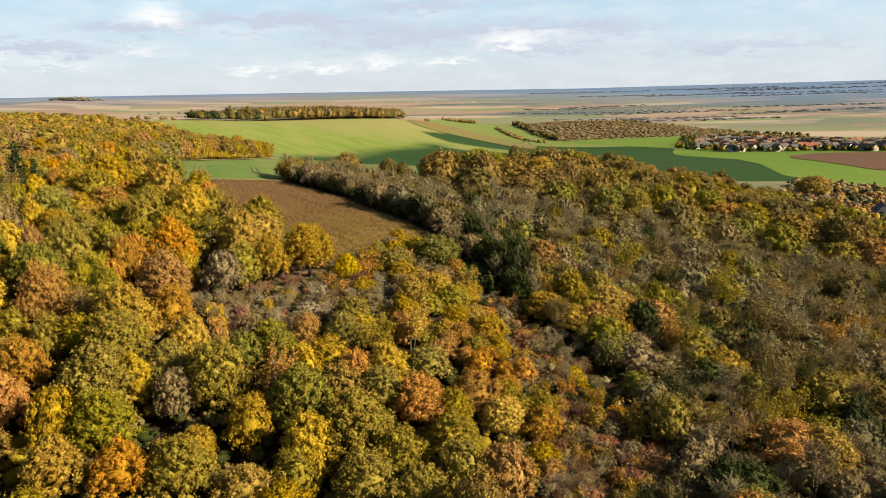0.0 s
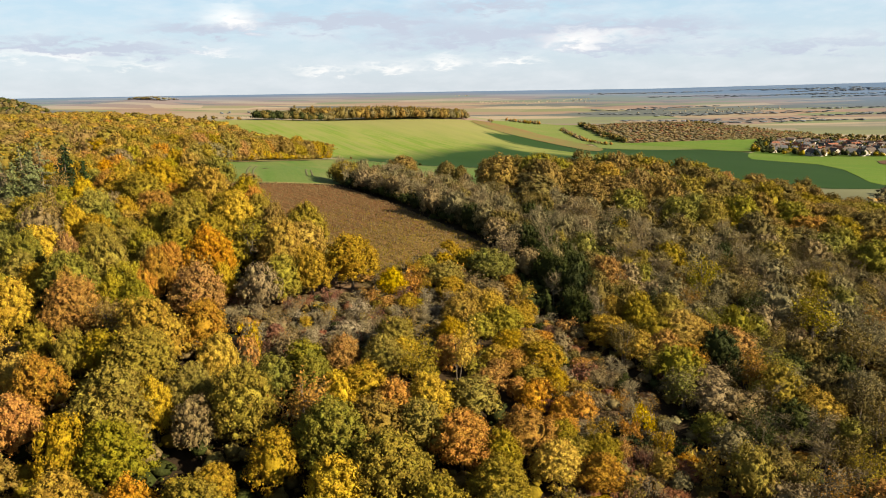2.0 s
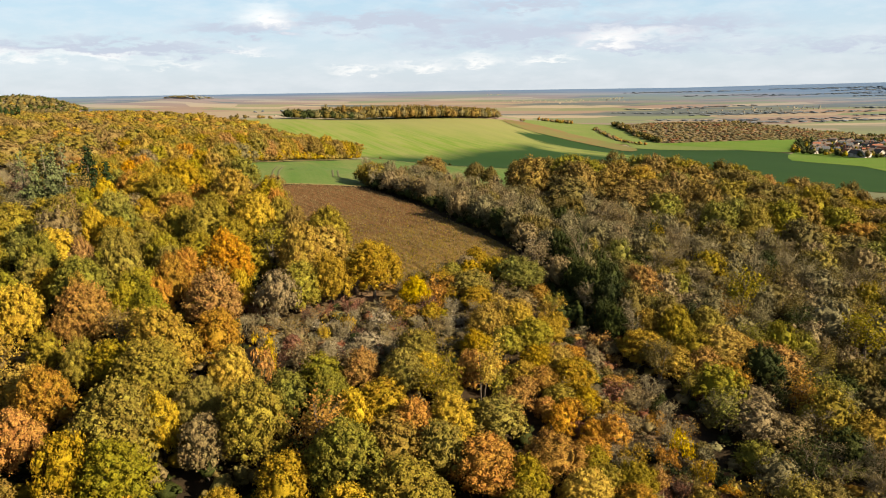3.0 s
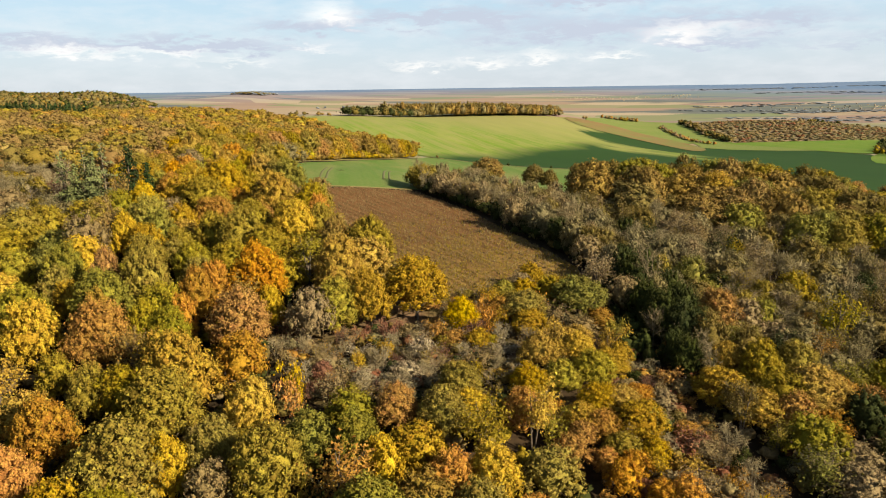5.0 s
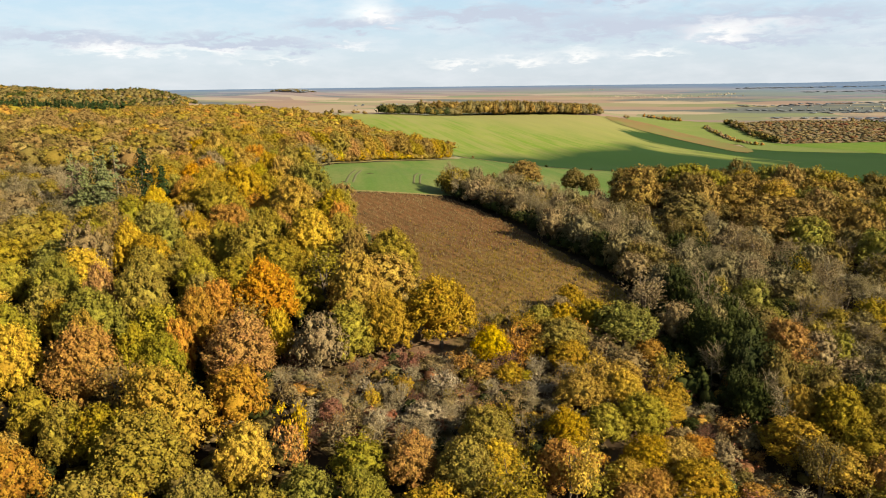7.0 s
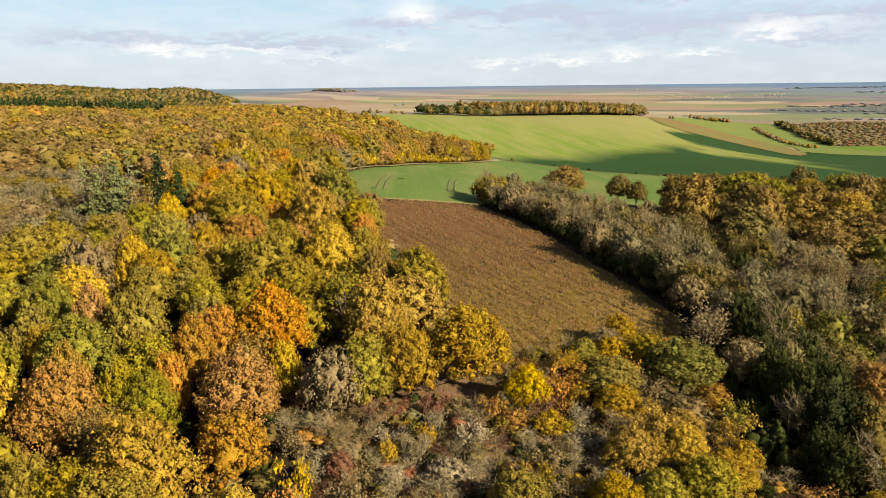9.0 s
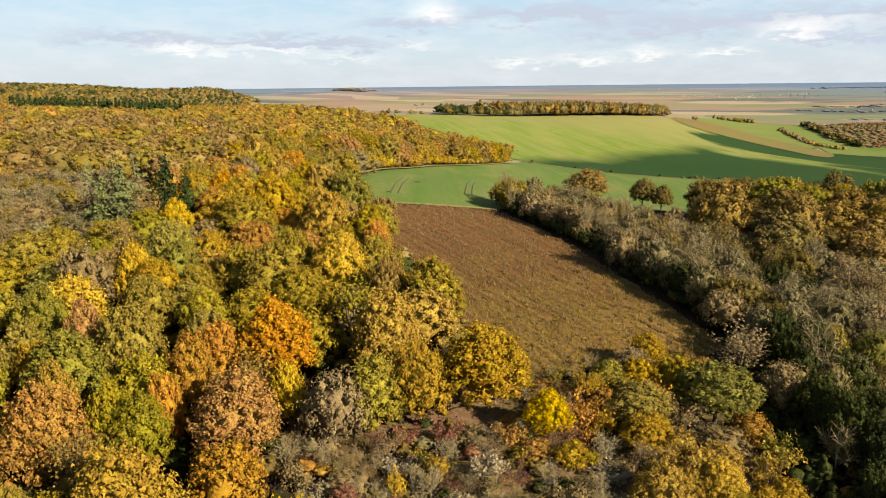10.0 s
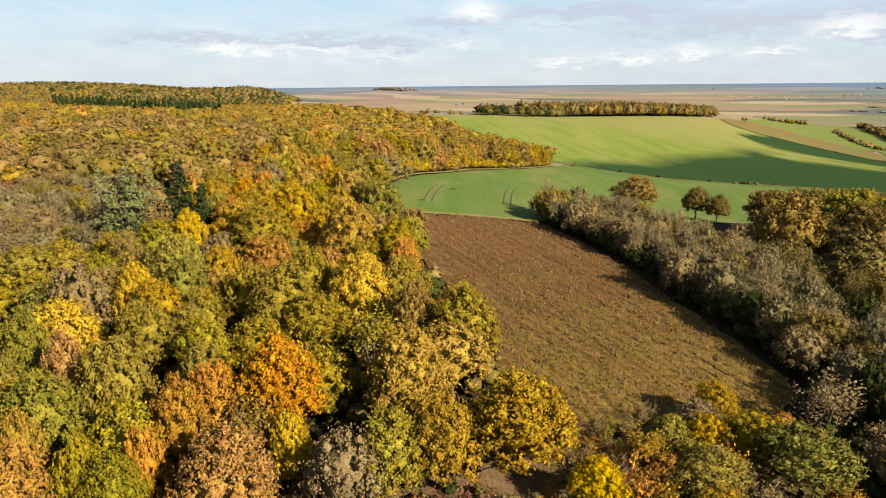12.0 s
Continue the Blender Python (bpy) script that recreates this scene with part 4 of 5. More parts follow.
SLOPE_FAR = [(0, 212), (-20, 232), (-14, 262), (20, 245), (60, 232), (110, 222), (150, 205), (150, 186), (95, 186), (60, 194), (20, 206)]
SLOPE = [(42, 84), (36, 104), (31, 124), (25, 142), (14, 160), (5, 178), (0, 190), (4, 204), (20, 206), (60, 194), (95, 186), (132, 186), (100, 130), (72, 84)]
HEDGE = [(-61, 274), (-66, 281), (-56, 290), (-40, 282), (-14, 262), (-30, 247), (-46, 260)]
HEDGE_LOW = [(-30, 246), (-20, 228), (-9, 214), (0, 202), (8, 196), (18, 206), (10, 222), (-4, 240), (-14, 262)]
CREST = [(-2, 256), (20, 245), (60, 232), (110, 222), (150, 205), (180, 236), (165, 290), (130, 335), (70, 340), (-6, 330), (-9, 306), (-6, 280)]
FOREST_FACE = [(-165, 300), (-122, 300), (-131, 345), (-137, 405), (-126, 470), (-126, 520), (-146, 520), (-160, 440), (-168, 370)]

grow(WOOD_NEAR, 6.0, {"oak_far": 0.88, "veiled": 0.12}, {"gold": 3.0, "olive": 6.0, "orange": 0.4, "rust": 0.6, "bronze": 1.2, "green": 1.8, "yellow": 0.3, "tan": 0.6, "lime": 1.8}, (3.4, 5.4), (9.5, 13.5), 21, "trees of the autumn wood", share=0.68)
YOUNG = [(-13, 141), (-11, 160), (-22, 170), (-12, 184), (-3, 186), (4, 178), (8, 164), (10, 150), (13, 135), (16, 120), (18, 104), (10, 104), (2, 128), (-10, 138)]
LANE = [(-1, 200), (1, 187), (5, 171), (8, 160), (12, 160), (10, 172), (6, 187), (4, 202)]
IVY = [(4, 202), (7, 187), (11, 172), (14, 158), (22, 152), (24, 165), (18, 182), (12, 200)]
# mostly dark leaf, which carries the shade on the lane side
grow(IVY, 4.4, {"thicket": 0.7, "thin": 0.3}, {"moss": 2, "dark": 4, "grey": 0.4}, (2.8, 3.8), (10.0, 12.5), 48, "ivy-clad trees beside the lane", share=0.44)
grow(YOUNG, 4.6, {"oak": 0.8, "leafy": 0.2}, {"gold": 3, "orange": 1.4, "olive": 3, "lime": 1.2, "yellow": 0.6, "rust": 1.4, "tan": 0.8}, (2.3, 3.6), (4.6, 7.4), 46, "young trees beside the clearing", (LANE,), share=0.5)
SCRUB_EAST = [(12, 160), (24, 142), (30, 124), (40, 98), (34, 88), (14, 92), (10, 108), (12, 122), (4, 136), (2, 150), (5, 165)]
grow(SCRUB_EAST, 2.7, {"shrub": 0.4, "leafy": 0.36, "oak_far": 0.24}, {"rust": 2.4, "tan": 1.4, "wine": 2.4, "gold": 0.6, "orange": 0.5, "moss": 2.6, "grey": 0.6, "dark": 0.6}, (1.6, 2.8), (2.2, 4.4), 52, "bushes of the clearing", (LANE,), share=0.48)
grow(SCRUB, 2.5, {"shrub": 0.66, "leafy": 0.2, "oak_far": 0.14}, {"silver": 3.0, "tan": 3.0, "wine": 1.2, "grey": 0.8, "rust": 1.6, "gold": 1.2, "olive": 1.8, "lime": 0.4}, (1.6, 2.8), (2.4, 4.6), 22, "bushes of the clearing", (LANE,), share=0.48)
FIELD_END = [(-42, 163), (-34, 172), (-25, 178), (-14, 186), (-5, 189), (2, 184), (2, 170), (-6, 164), (-14, 160), (-24, 160)]
grow(FIELD_END, 2.5, {"shrub": 0.5, "leafy": 0.3, "thicket": 0.2}, {"tan": 3.0, "olive": 2.0, "rust": 1.4, "gold": 0.8, "grey": 1.0}, (1.4, 2.4), (2.0, 3.8), 58, "bushes at the end of the ploughed field", share=0.48)
grow(COPPICE, 5.0, {"thin": 0.4, "veiled": 0.3, "thicket": 0.3}, {"tan": 2.6, "grey": 2.2, "wine": 0.5, "olive": 1.6}, (3.4, 4.6), (7.0, 10.0), 23, "thin coppice trees", share=0.5)
grow(HEDGE, 3.8, {"thin": 0.4, "thicket": 0.6}, {"grey": 2.6, "tan": 2.4, "olive": 1.0, "moss": 0.4}, (2.6, 3.6), (7.5, 10.0), 24, "trees of the field hedge", share=0.42)
grow(HEDGE_LOW, 4.0, {"thin": 0.4, "thicket": 0.6}, {"grey": 2.6, "tan": 2.4, "moss": 1.2, "dark": 0.4}, (2.8, 3.8), (8.0, 11.0), 25, "trees of the field hedge", share=0.42)
grow(SLOPE, 4.8, {"thin": 0.18, "veiled": 0.32, "thicket": 0.4, "oak_far": 0.10}, {"grey": 3.2, "moss": 4.0, "tan": 1.6, "olive": 0.8, "green": 1.0, "rust": 0.5, "dark": 1.4}, (3.0, 4.4), (6.5, 10.5), 27, "trees of the shaded slope", share=0.47)
grow(SLOPE_FAR, 5.6, {"thin": 0.3, "veiled": 0.3, "thicket": 0.4}, {"grey": 3.4, "moss": 2.6, "tan": 2.2, "olive": 0.6, "dark": 0.4}, (3.2, 4.6), (8.0, 11.5), 29, "thin trees of the upper slope", share=0.46)
grow(CREST, 9.0, {"oak_far": 1.0}, {"olive": 2.6, "green": 1.2, "bronze": 3.2, "moss": 3.0, "gold": 0.15, "rust": 0.5}, (5.2, 7.6), (11.0, 17.0), 26, "oaks of the crest wood", share=0.5)
grow(FOREST_FACE, 7.2, {"oak_far": 1.0}, {"gold": 0.8, "bronze": 3.4, "olive": 2.6, "rust": 0.5}, (4.6, 6.2), (11.0, 15.0), 28, "beeches along the forest edge", share=0.5)


# ---- masses of trees that cannot be told apart ----
def crown_block(seed, number, leaf, count, size, low=0.05):
    """Verts and triangles of a crown of radius 1 and height 1."""
    rng = np.random.default_rng(seed)
    sprays, cores, core, _ = clumps(rng, count, number, leaf, low * OAK_ASPECT, OAK_ASPECT * 0.93, 0.84, size, 4, 3)
    heap = Heap()
    for v, f in (sprays, *cores, core):
        heap.add(v * np.array([1, 1, 1 / OAK_ASPECT]), f)
    return np.concatenate(heap.v), np.concatenate(heap.f)


def cone_block(seed, number, leaf):
    rng = np.random.default_rng(seed)
    s = rng.uniform(0, 1, (number, 1)) ** 1.4
    a = rng.uniform(0, 6.283, (number, 1))
    r = 0.3 * (1 - s) * rng.uniform(0.6, 1.1, (number, 1))
    pos = np.concatenate([r * np.cos(a), r * np.sin(a), 0.08 + 0.92 * s], 1)
    return leaves(rng, pos, np.concatenate([np.cos(a), np.sin(a), 0.6 + 0 * a], 1), leaf, 0.5)


def mass(name, spots, blocks, radius, tall, hues, seed, label, category="woodland"):
    """Many trees as a few meshes, one for each hue."""
    rng = np.random.default_rng(seed)
    heaps = {}
    for x, y in spots:
        b, f = blocks[rng.integers(len(blocks))]
        a = rng.uniform(0, 6.283)
        r, h = rng.uniform(*radius), rng.uniform(*tall)
        ca, sa = math.cos(a) * r, math.sin(a) * r
        v = np.empty_like(b)
        v[:, 0], v[:, 1], v[:, 2] = x + ca * b[:, 0] - sa * b[:, 1], y + sa * b[:, 0] + ca * b[:, 1], height(x, y) + h * b[:, 2]
        heaps.setdefault(choose(rng, hues, x, y), Heap()).add(v, f)
    for hue, heap in heaps.items():
        tagged(new(name, heap.mesh(name, [LEAF[hue]], True)), f"{label} in {WORDS[hue]} leaf", category, kind="stuff")


def strip(rng, points, wide, gap):
    pts = np.array(points, float)
    for (ax, ay), (bx, by) in zip(pts[:-1], pts[1:]):
        n = max(1, int(math.hypot(bx - ax, by - ay) / gap))
        for k in range(n):
            yield ax + (bx - ax) * k / n + rng.normal(0, wide), ay + (by - ay) * k / n + rng.normal(0, wide)


FOREST = [(-165, 300), (-168, 370), (-160, 440), (-146, 520), (-128, 522), (-138, 577), (-172, 600), (-222, 629), (-277, 694), (-337, 724), (-420, 760), (-560, 900), (-760, 940), (-760, 590), (-330, 280), (-217, 206), (-217, 224), (-172, 242), (-150, 236)]
RIDGE = [(-1300, 900), (-1700, 1080), (-1760, 1180), (-1500, 1480), (-1240, 1760), (-1140, 1750), (-1080, 1560), (-1130, 1300), (-1200, 1100)]
FOREST_BEYOND = [(-562, 902), (-762, 942), (-762, 600), (-1200, 905), (-1600, 1200), (-1150, 1300), (-900, 1250)]
COPSE = [(-288, 822), (-250, 872), (-218, 992), (-140, 1082), (-64, 1203), (-80, 1262), (-170, 1210), (-262, 1090), (-306, 900)]
HUES_FOREST = {"bronze": 6.0, "olive": 3.0, "rust": 0.8, "moss": 1.0, "gold": 0.6}
NEAR = [crown_block(190 + k, 900, 0.046, 34, 0.21, 0.15) for k in range(6)]
MID = [crown_block(200 + k, 90, 0.062, 12, 0.27, 0.3) for k in range(6)]
SOFT = [crown_block(240 + k, 300, 0.060, 16, 0.27, 0.0) for k in range(5)]
LOW = [crown_block(205 + k, 44, 0.08, 6, 0.36, 0.0) for k in range(4)]
FAR = [crown_block(210 + k, 14, 0.13, 3, 0.44, 0.0) for k in range(4)]
TINY = [crown_block(220 + k, 5, 0.3, 1, 0.6, 0.0) for k in range(4)]
CONES = [cone_block(230 + k, 44, 0.1) for k in range(3)]
rng = np.random.default_rng(31)
# hues set darker to paint in shade between the trees
mass("undergrowth", hexes(rng, WOOD_NEAR, 4.4), LOW, (2.0, 3.0), (2.5, 5.0), {"moss": 3, "olive": 1.2, "dark": 1.4, "tan": 0.6}, 30, "leafy undergrowth of the wood", "undergrowth")
mass("slope_undergrowth", [*hexes(rng, SLOPE, 3.8), *hexes(rng, SCRUB, 3.6), *hexes(rng, SCRUB_EAST, 3.6)], LOW, (1.4, 2.3), (1.4, 3.2), {"tan": 1.6, "rust": 0.8, "moss": 3, "wine": 0.8, "grey": 1, "dark": 1}, 49, "low brambles and brushwood", "undergrowth")
FRINGE = [(-106, 259), (-116, 277), (-123.5, 301), (-131.5, 344), (-137.5, 405), (-126.5, 470), (-126.5, 520)]
# dark leaf colour stands in for deep shade under the hedge
mass("hedge_bottom", [*hexes(rng, HEDGE, 3.2), *hexes(rng, HEDGE_LOW, 3.4)], LOW, (1.6, 2.4), (2.4, 4.6), {"moss": 1, "dark": 3}, 45, "ivy and brambles darkened for the shade at the foot of the hedge", "undergrowth")
# near-black row added where hedge and lane lie in shade
mass("ivy_bank", [*strip(rng, [(-58, 273), (-44, 260.5), (-32, 248), (-18, 228.5), (-7, 214.5), (2, 203), (6, 190), (10, 174)], 0.9, 1.5), *hexes(rng, LANE, 2.6)], LOW, (1.5, 2.3), (2.6, 5.4), {"dark": 1}, 57, "ivy and bramble bank standing in for the dark shade along the lane", "undergrowth")
FOREST_FRONT = [(-165, 300), (-168, 340), (-250, 380), (-330, 280), (-217, 206), (-217, 224), (-172, 242), (-150, 236)]
mass("forest_fringe", strip(rng, FRINGE, 0.8, 2.6), SOFT, (2.4, 4.0), (4.0, 8.0), {"gold": 2, "olive": 3, "lime": 1, "bronze": 2}, 50, "leafy fringe along the foot of the forest")
# unseen wood added under the flight's start; it also shades the near slope
BEHIND = [(-130, -60), (110, -60), (110, 60), (78, 84), (40, 84), (12, 70), (-64, 64), (-90, 108), (-122, 158), (-200, 120)]
mass("wood_below", hexes(rng, BEHIND, 10.0), SOFT, (5.4, 7.0), (10.0, 14.0), {"gold": 2, "olive": 4, "bronze": 1.5, "moss": 1}, 51, "mixed oak wood added out of view on the lower slope")
mass("forest_front", hexes(rng, FOREST_FRONT, 10.0, 0.36), NEAR, (5.2, 7.6), (10.5, 15.0), HUES_FOREST, 31, "front of the oak forest")
mass("forest_canopy", [q for q in hexes(rng, FOREST, 11.0, 0.36) if not inside(FOREST_FRONT, np.float64(q[0]), np.float64(q[1]))], MID, (5.6, 8.0), (10.5, 14.5), HUES_FOREST, 32, "unbroken oak forest")
mass("ridge_wood", hexes(rng, RIDGE, 15.0), FAR, (8.0, 12.0), (12.0, 15.0), {"bronze": 0.6, "moss": 3, "dark": 1.0}, 47, "distant wooded ridge")
mass("distant_forest", hexes(rng, FOREST_BEYOND, 16.0), FAR, (6.5, 9.0), (13.0, 17.0), {"bronze": 4, "moss": 3}, 33, "distant forest")
# this end lies in shade, which its dark leaf hues paint in
mass("copse", [q for q in hexes(rng, COPSE, 8.0) if q[1] < 960], SOFT, (5.5, 7.5), (9.0, 13.0), {"grey": 1.0, "moss": 1.0, "dark": 2.0}, 34, "low end of a copse on the crest of a field, painted dark for shade")
mass("copse", [q for q in hexes(rng, COPSE, 8.6) if 960 <= q[1] < 1150], SOFT, (6.0, 8.5), (15.0, 21.0), {"moss": 2.0, "bronze": 2.0, "grey": 1.0}, 53, "tall middle of a copse on the crest of a field")
mass("copse", [q for q in hexes(rng, COPSE, 8.0) if q[1] >= 1150], SOFT, (5.5, 7.5), (11.0, 16.0), {"moss": 2.0, "bronze": 1.6, "grey": 1.0}, 54, "thinning end of a copse on the crest of a field")
mass("hedge_trees", [*strip(rng, [(-345, 800), (-296, 818)], 3.0, 6.0), (-372, 800), (-376, 804)], FAR, (3.0, 4.5), (3.5, 6.5), {"moss": 2, "bronze": 1}, 55, "straggling hedge running out from the copse", "hedge")
mass("spruce_plantation", hexes(rng, [(-610, 560), (-480, 640), (-500, 665), (-630, 590)], 6.5), CONES, (13.0, 17.0), (15.0, 20.0), {"needle": 1}, 35, "spruce plantation in the forest")


HUES_HEDGE = {"tan": 3, "rust": 2, "olive": 2, "grey": 1.6}
mass("field_hedge", [*strip(rng, [(92, 1245), (100, 1200), (118, 1108)], 3.0, 3.0), *strip(rng, [(118, 1108), (150, 1060)], 2.0, 4.0)], FAR, (2.6, 4.4), (4.0, 6.5), HUES_HEDGE, 36, "straggling field hedge", "hedge")
mass("thicket", [*strip(rng, [(0, 1290), (40, 1296), (58, 1310)], 5.0, 2.4), *strip(rng, [(-30, 1222), (-24, 1226)], 2.0, 3.0)], FAR, (3.5, 5.0), (6.0, 9.0), HUES_HEDGE, 37, "small thicket beside a field", "thicket")
mass("heath_scrub", hexes(rng, HEATH_HILL, 9.0, 0.5), FAR, (4.0, 7.0), (1.6, 3.6), {"tan": 4.0, "wine": 0.6, "grey": 2.4}, 38, "brown scrub wood on the heath", "scrub")
mass("heath_hedge", [*strip(rng, [(133, 1341), (154, 1199), (173, 1108)], 3.5, 2.4), *strip(rng, [(339, 1430), (420, 1470), (620, 1500), (720, 1430)], 7.0, 3.0), *strip(rng, [(466, 1165), (540, 1220), (640, 1230)], 9.0, 2.6)], FAR, (4.0, 6.0), (6.0, 10.0), {"moss": 2.4, "dark": 1.2, "tan": 0.8}, 56, "dark hedge round the heath", "hedge")
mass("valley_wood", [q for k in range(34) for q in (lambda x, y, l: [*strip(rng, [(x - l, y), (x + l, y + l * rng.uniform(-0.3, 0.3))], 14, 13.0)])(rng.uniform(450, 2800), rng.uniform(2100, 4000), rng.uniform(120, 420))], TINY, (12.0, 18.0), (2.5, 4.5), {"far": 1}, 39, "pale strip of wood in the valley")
mass("margin_bushes", [*strip(rng, [(-120, 571), (-60, 548), (2, 572), (60, 562)], 2.5, 22.0), (-20, 560), (-16, 561), (-12, 560), (-8, 562)], FAR, (1.2, 2.2), (1.5, 3.0), {"moss": 1, "dark": 1}, 44, "low bushes on the field margin", "bushes")
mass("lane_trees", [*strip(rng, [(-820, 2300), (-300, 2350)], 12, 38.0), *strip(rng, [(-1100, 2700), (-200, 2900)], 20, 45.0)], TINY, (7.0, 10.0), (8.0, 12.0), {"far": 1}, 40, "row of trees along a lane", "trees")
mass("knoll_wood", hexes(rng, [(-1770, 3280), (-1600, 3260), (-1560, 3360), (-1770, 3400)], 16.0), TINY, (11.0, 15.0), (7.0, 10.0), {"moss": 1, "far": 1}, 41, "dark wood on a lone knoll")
mass("slope_thicket", [*hexes(rng, [(190, 240), (300, 330), (330, 400), (232, 468), (190, 400), (130, 350), (190, 330)], 7.5)], LOW, (3.4, 5.0), (4.5, 7.0), {"tan": 3, "rust": 2, "dark": 1.6, "gold": 1, "grey": 1}, 42, "thorny thicket below the wood", "thicket")
mass("village_trees", [*hexes(rng, [(300, 930), (322, 828), (358, 804), (412, 786), (454, 742), (600, 730), (680, 900), (545, 930), (520, 1060), (471, 1140), (380, 1150)], 10.5)], FAR, (3.4, 5.4), (5.0, 9.0), {"dark": 4, "olive": 1.0, "moss": 1.6}, 43, "garden trees of the village", "trees")


def tufts(name, poly, count, seed, mat, size, label, fade=None):
    """Dry weed tufts standing on the ploughed soil."""
    rng = np.random.default_rng(seed)
    px, py = np.array(poly).T
    x, y = rng.uniform(px.min(), px.max(), count), rng.uniform(py.min(), py.max(), count)
    ok = inside(poly, x, y)
    if fade:
        ok &= rng.uniform(0, 1, count) < np.clip((fade[1] - (y - 0.8 * x)) / (fade[1] - fade[0]), 0, 1)
    x, y = x[ok], y[ok]
    base = np.stack([x, y, rise(x, y) + 0.2], 1)
    heap = Heap()
    for _ in range(4):
        tip = base + np.stack([rng.normal(0, 0.16, len(x)), rng.normal(0, 0.16, len(x)), rng.uniform(*size, len(x))], 1)
        heap.add(*ribbons(base, tip, rng.uniform(0.03, 0.07, len(x)), rng))
    tagged(new(name, heap.mesh(name, [mat])), label, "weeds", kind="stuff")


tufts("dry_weeds", PLOUGHED, 14000, 51, LEAF["tan"], (0.2, 0.7), "dry brown weeds on the ploughed soil")
tufts("green_weeds", PLOUGHED, 20000, 52, LEAF["olive"], (0.2, 0.6), "olive weeds on the ploughed soil", (190.0, 290.0))

# ---- village ----
def box(cx, cy, cz, sx, sy, sz):
    v = np.array([(cx + a * sx / 2, cy + b * sy / 2, cz + c * sz / 2) for c in (-1, 1) for a, b in ((-1, -1), (1, -1), (1, 1), (-1, 1))])
    return v, np.array([(3, 2, 1, 0), (4, 5, 6, 7), (0, 1, 5, 4), (1, 2, 6, 5), (2, 3, 7, 6), (3, 0, 4, 7)])


def house_kit(long, wide, eave, pitch):
    """Meshes of one house: gabled wall shell, two roof slopes, chimney, window, door."""
    ridge = eave + wide / 2 * pitch
    l, w = long / 2, wide / 2
    v = [(-l, -w, -1.5), (l, -w, -1.5), (l, w, -1.5), (-l, w, -1.5), (-l, -w, eave), (l, -w, eave), (l, w, eave), (-l, w, eave), (-l, 0, ridge), (l, 0, ridge)]
    f = [(0, 1, 5), (0, 5, 4), (2, 3, 7), (2, 7, 6), (1, 2, 6), (1, 6, 5), (5, 6, 9), (3, 0, 4), (3, 4, 7), (7, 4, 8)]
    slopes = []
    for s in (-1, 1):
        o = 0.4
        a, b = np.array([0, s * (w + o), eave - o * pitch + 0.05]), np.array([0, 0, ridge + 0.05])
        t = np.array([0, 0, 0.22])
        q = [a + (-l - o, 0, 0), a + (l + o, 0, 0), b + (l + o, 0, 0), b + (-l - o, 0, 0)]
        q = q + [p + t for p in q]
        slopes.append((np.array(q), np.array([(3, 2, 1, 0), (4, 5, 6, 7), (0, 1, 5, 4), (1, 2, 6, 5), (2, 3, 7, 6), (3, 0, 4, 7)])))
    return dict(
        wall=(v, f), slopes=slopes, chimney=box(l * 0.6, 0.5, ridge + 0.3, 0.7, 0.6, 1.8),
        windows=[(x, s * (w + 0.03), eave * 0.55) for s in (-1, 1) for x in (-l * 0.55, l * 0.55)],
    )


def house_meshes(long, wide, eave, pitch, wall, roof):
    k = house_kit(long, wide, eave, pitch)
    return dict(
        wall=mesh_of("wall", *k["wall"], [wall]), roofs=[mesh_of("roof", *s, [roof]) for s in k["slopes"]], chimney=mesh_of("chimney", *k["chimney"], [ROOF_TILE]),
        pane=mesh_of("window", *box(0, 0, 0, 1.1, 0.08, 1.3), [GLASS]), door=mesh_of("door", *box(0, 0, 0, 1.0, 0.08, 2.1), [SOIL_DARK]), windows=k["windows"], l=long / 2, w=wide / 2,
    )


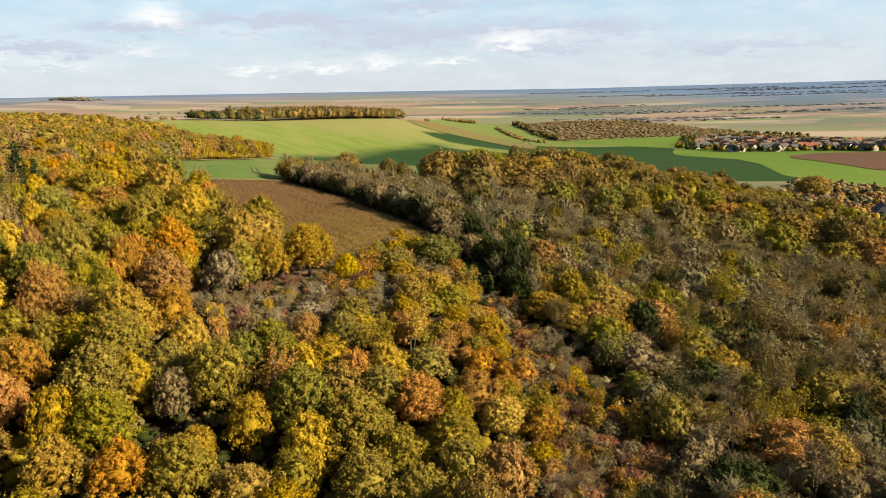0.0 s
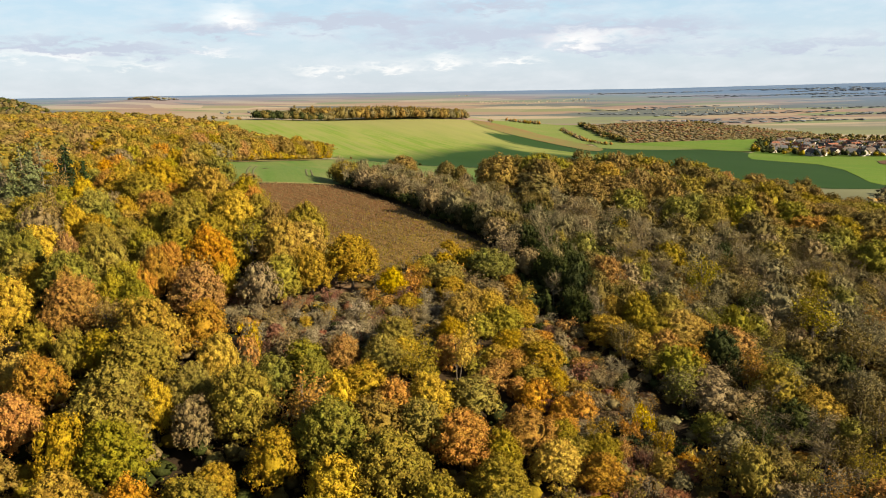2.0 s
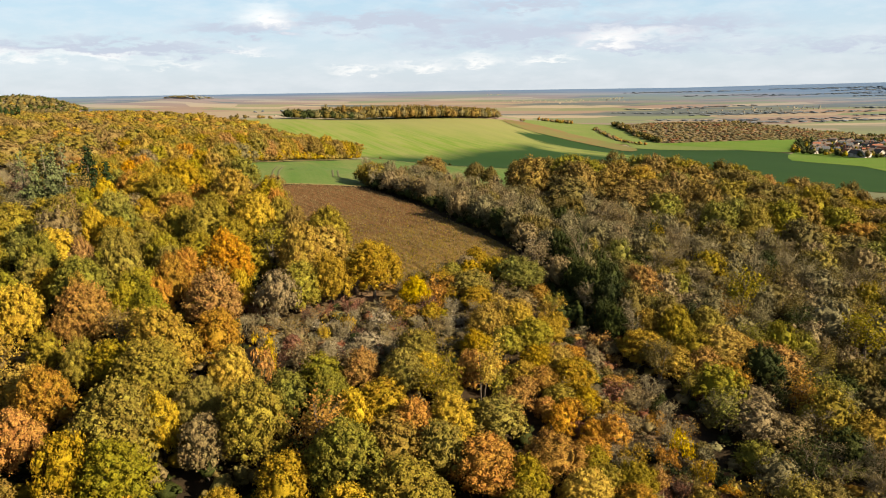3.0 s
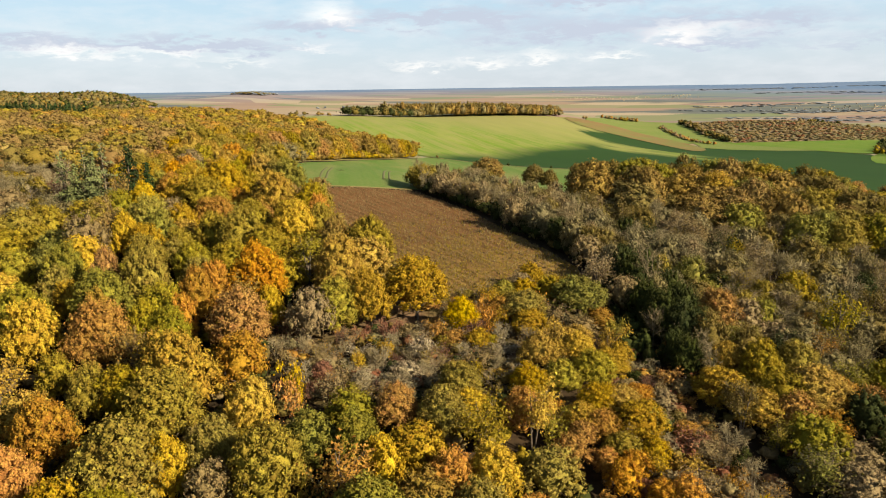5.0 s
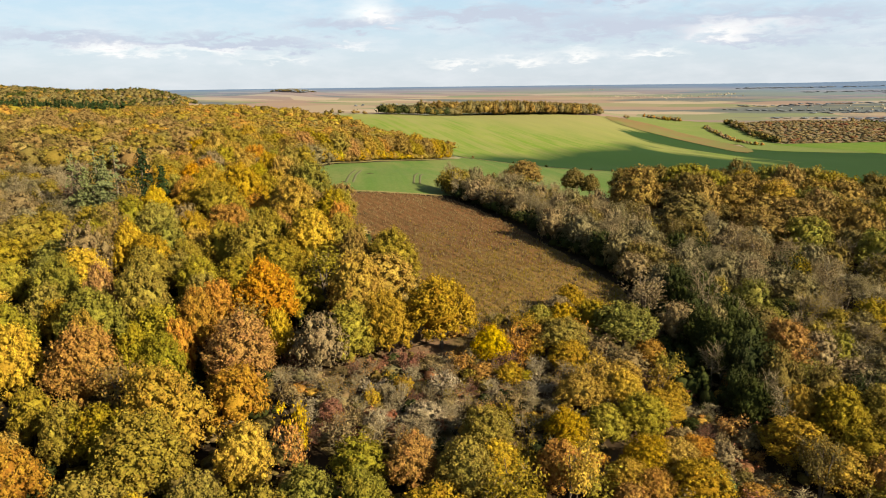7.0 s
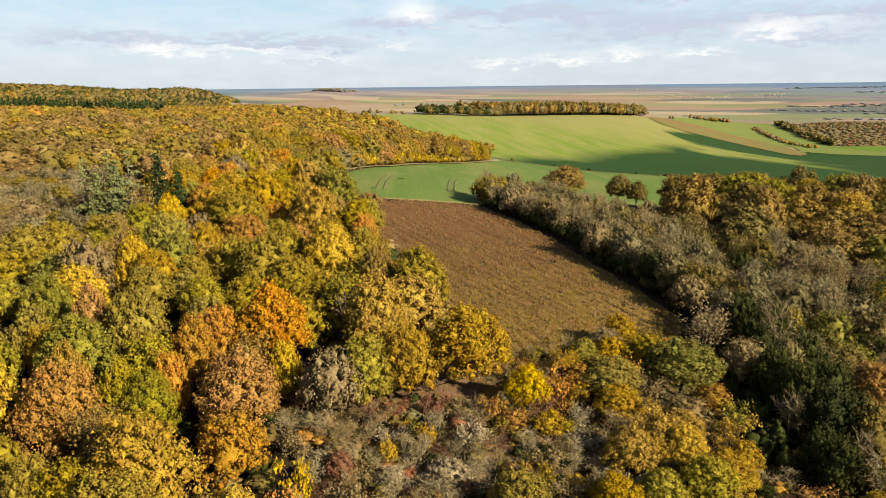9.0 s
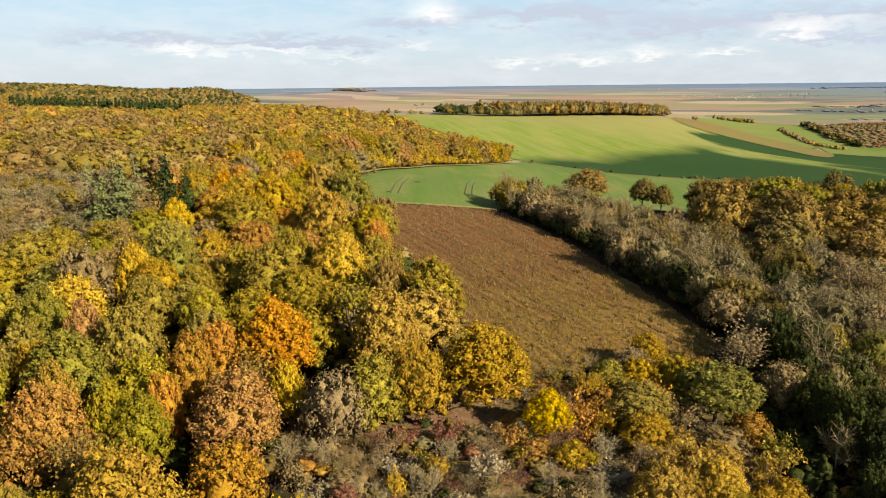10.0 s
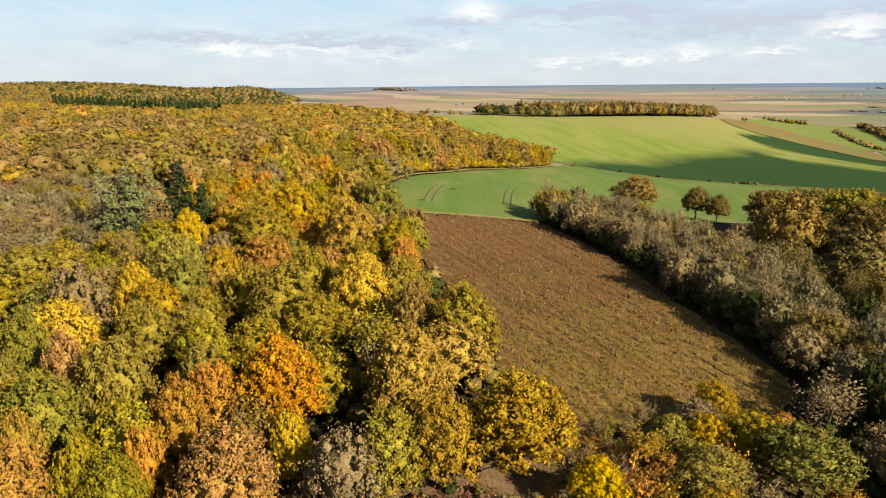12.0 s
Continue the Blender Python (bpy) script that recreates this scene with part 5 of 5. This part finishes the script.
HOUSES = [
    (house_meshes(11, 7.5, 4.2, 0.9, WALL_WHITE, ROOF_BROWN), "cream rendered village house with a brown tiled roof"),
    (house_meshes(10, 7.5, 3.6, 1.0, WALL_WHITE, ROOF_TILE), "white village house with a red clay roof"),
    (house_meshes(13, 8, 4.6, 0.85, WALL_STONE, ROOF_TILE), "stone farmhouse with a red clay roof"),
    (house_meshes(9, 7, 3.4, 1.05, WALL_WHITE, ROOF_SLATE), "white house with a dark slate roof"),
    (house_meshes(16, 9, 4.0, 0.7, WALL_STONE, ROOF_BROWN), "long stone barn with a brown roof"),
]


def house(x, y, turn, kind):
    kit, label = HOUSES[kind]
    root = new("village_house")
    root.matrix_basis = pose(x, y, height(x, y) + 0.6, 0, 0, turn)
    part("wall", kit["wall"], root)
    for me in kit["roofs"]:
        part("roof", me, root)
    part("chimney", kit["chimney"], root)
    for wx, wy, wz in kit["windows"]:
        p = part("window", kit["pane"], root)
        p.matrix_basis = pose(wx, wy, wz, 0, 0, 90 if wy == 0 else 0)
    d = part("door", kit["door"], root)
    d.matrix_basis = pose(-kit["l"] * 0.2, -kit["w"] - 0.04, 1.05)
    return tagged(root, label, "house", "houses of the village")


rng = np.random.default_rng(61)
for x, y in hexes(rng, [(319, 918), (330, 832), (358, 812), (412, 794), (454, 750), (600, 738), (680, 890), (540, 920), (510, 1050), (470, 1120), (400, 1125)], 20.0, 0.35):
    house(x, y, rng.choice([20, 110]) + rng.normal(0, 14), int(rng.choice(5, p=[0.42, 0.07, 0.05, 0.40, 0.06])))
house(213, 344, 70, 3)


def far_town(spots, seed, label):
    rng = np.random.default_rng(seed)
    heap = Heap()
    for cx, cy, sx, sy, n in spots:
        for _ in range(2 * n):
            x, y = cx + rng.normal(0, sx), cy + rng.normal(0, sy)
            s = rng.uniform(3, 6)
            h = rng.uniform(2, 3.6)
            v, f = box(0, 0, h / 2, s, s * 0.6, h)
            a = rng.uniform(0, 3.14)
            q = np.c_[x + v[:, 0] * math.cos(a) - v[:, 1] * math.sin(a), y + v[:, 0] * math.sin(a) + v[:, 1] * math.cos(a), v[:, 2] + height(x, y)]
            heap.add(q, f)
    tagged(new("distant_houses", heap.mesh("distant_houses", [WALL_STONE])), label, "town", kind="stuff")


far_town([(60, 3300, 150, 60, 40), (330, 3450, 60, 40, 14), (720, 2650, 130, 70, 30), (940, 2700, 70, 50, 12)], 62, "pale houses of far villages in the valley")
far_town([(-900, 2500, 60, 15, 6), (-250, 3900, 30, 20, 4)], 63, "white farm buildings far off in the plain")
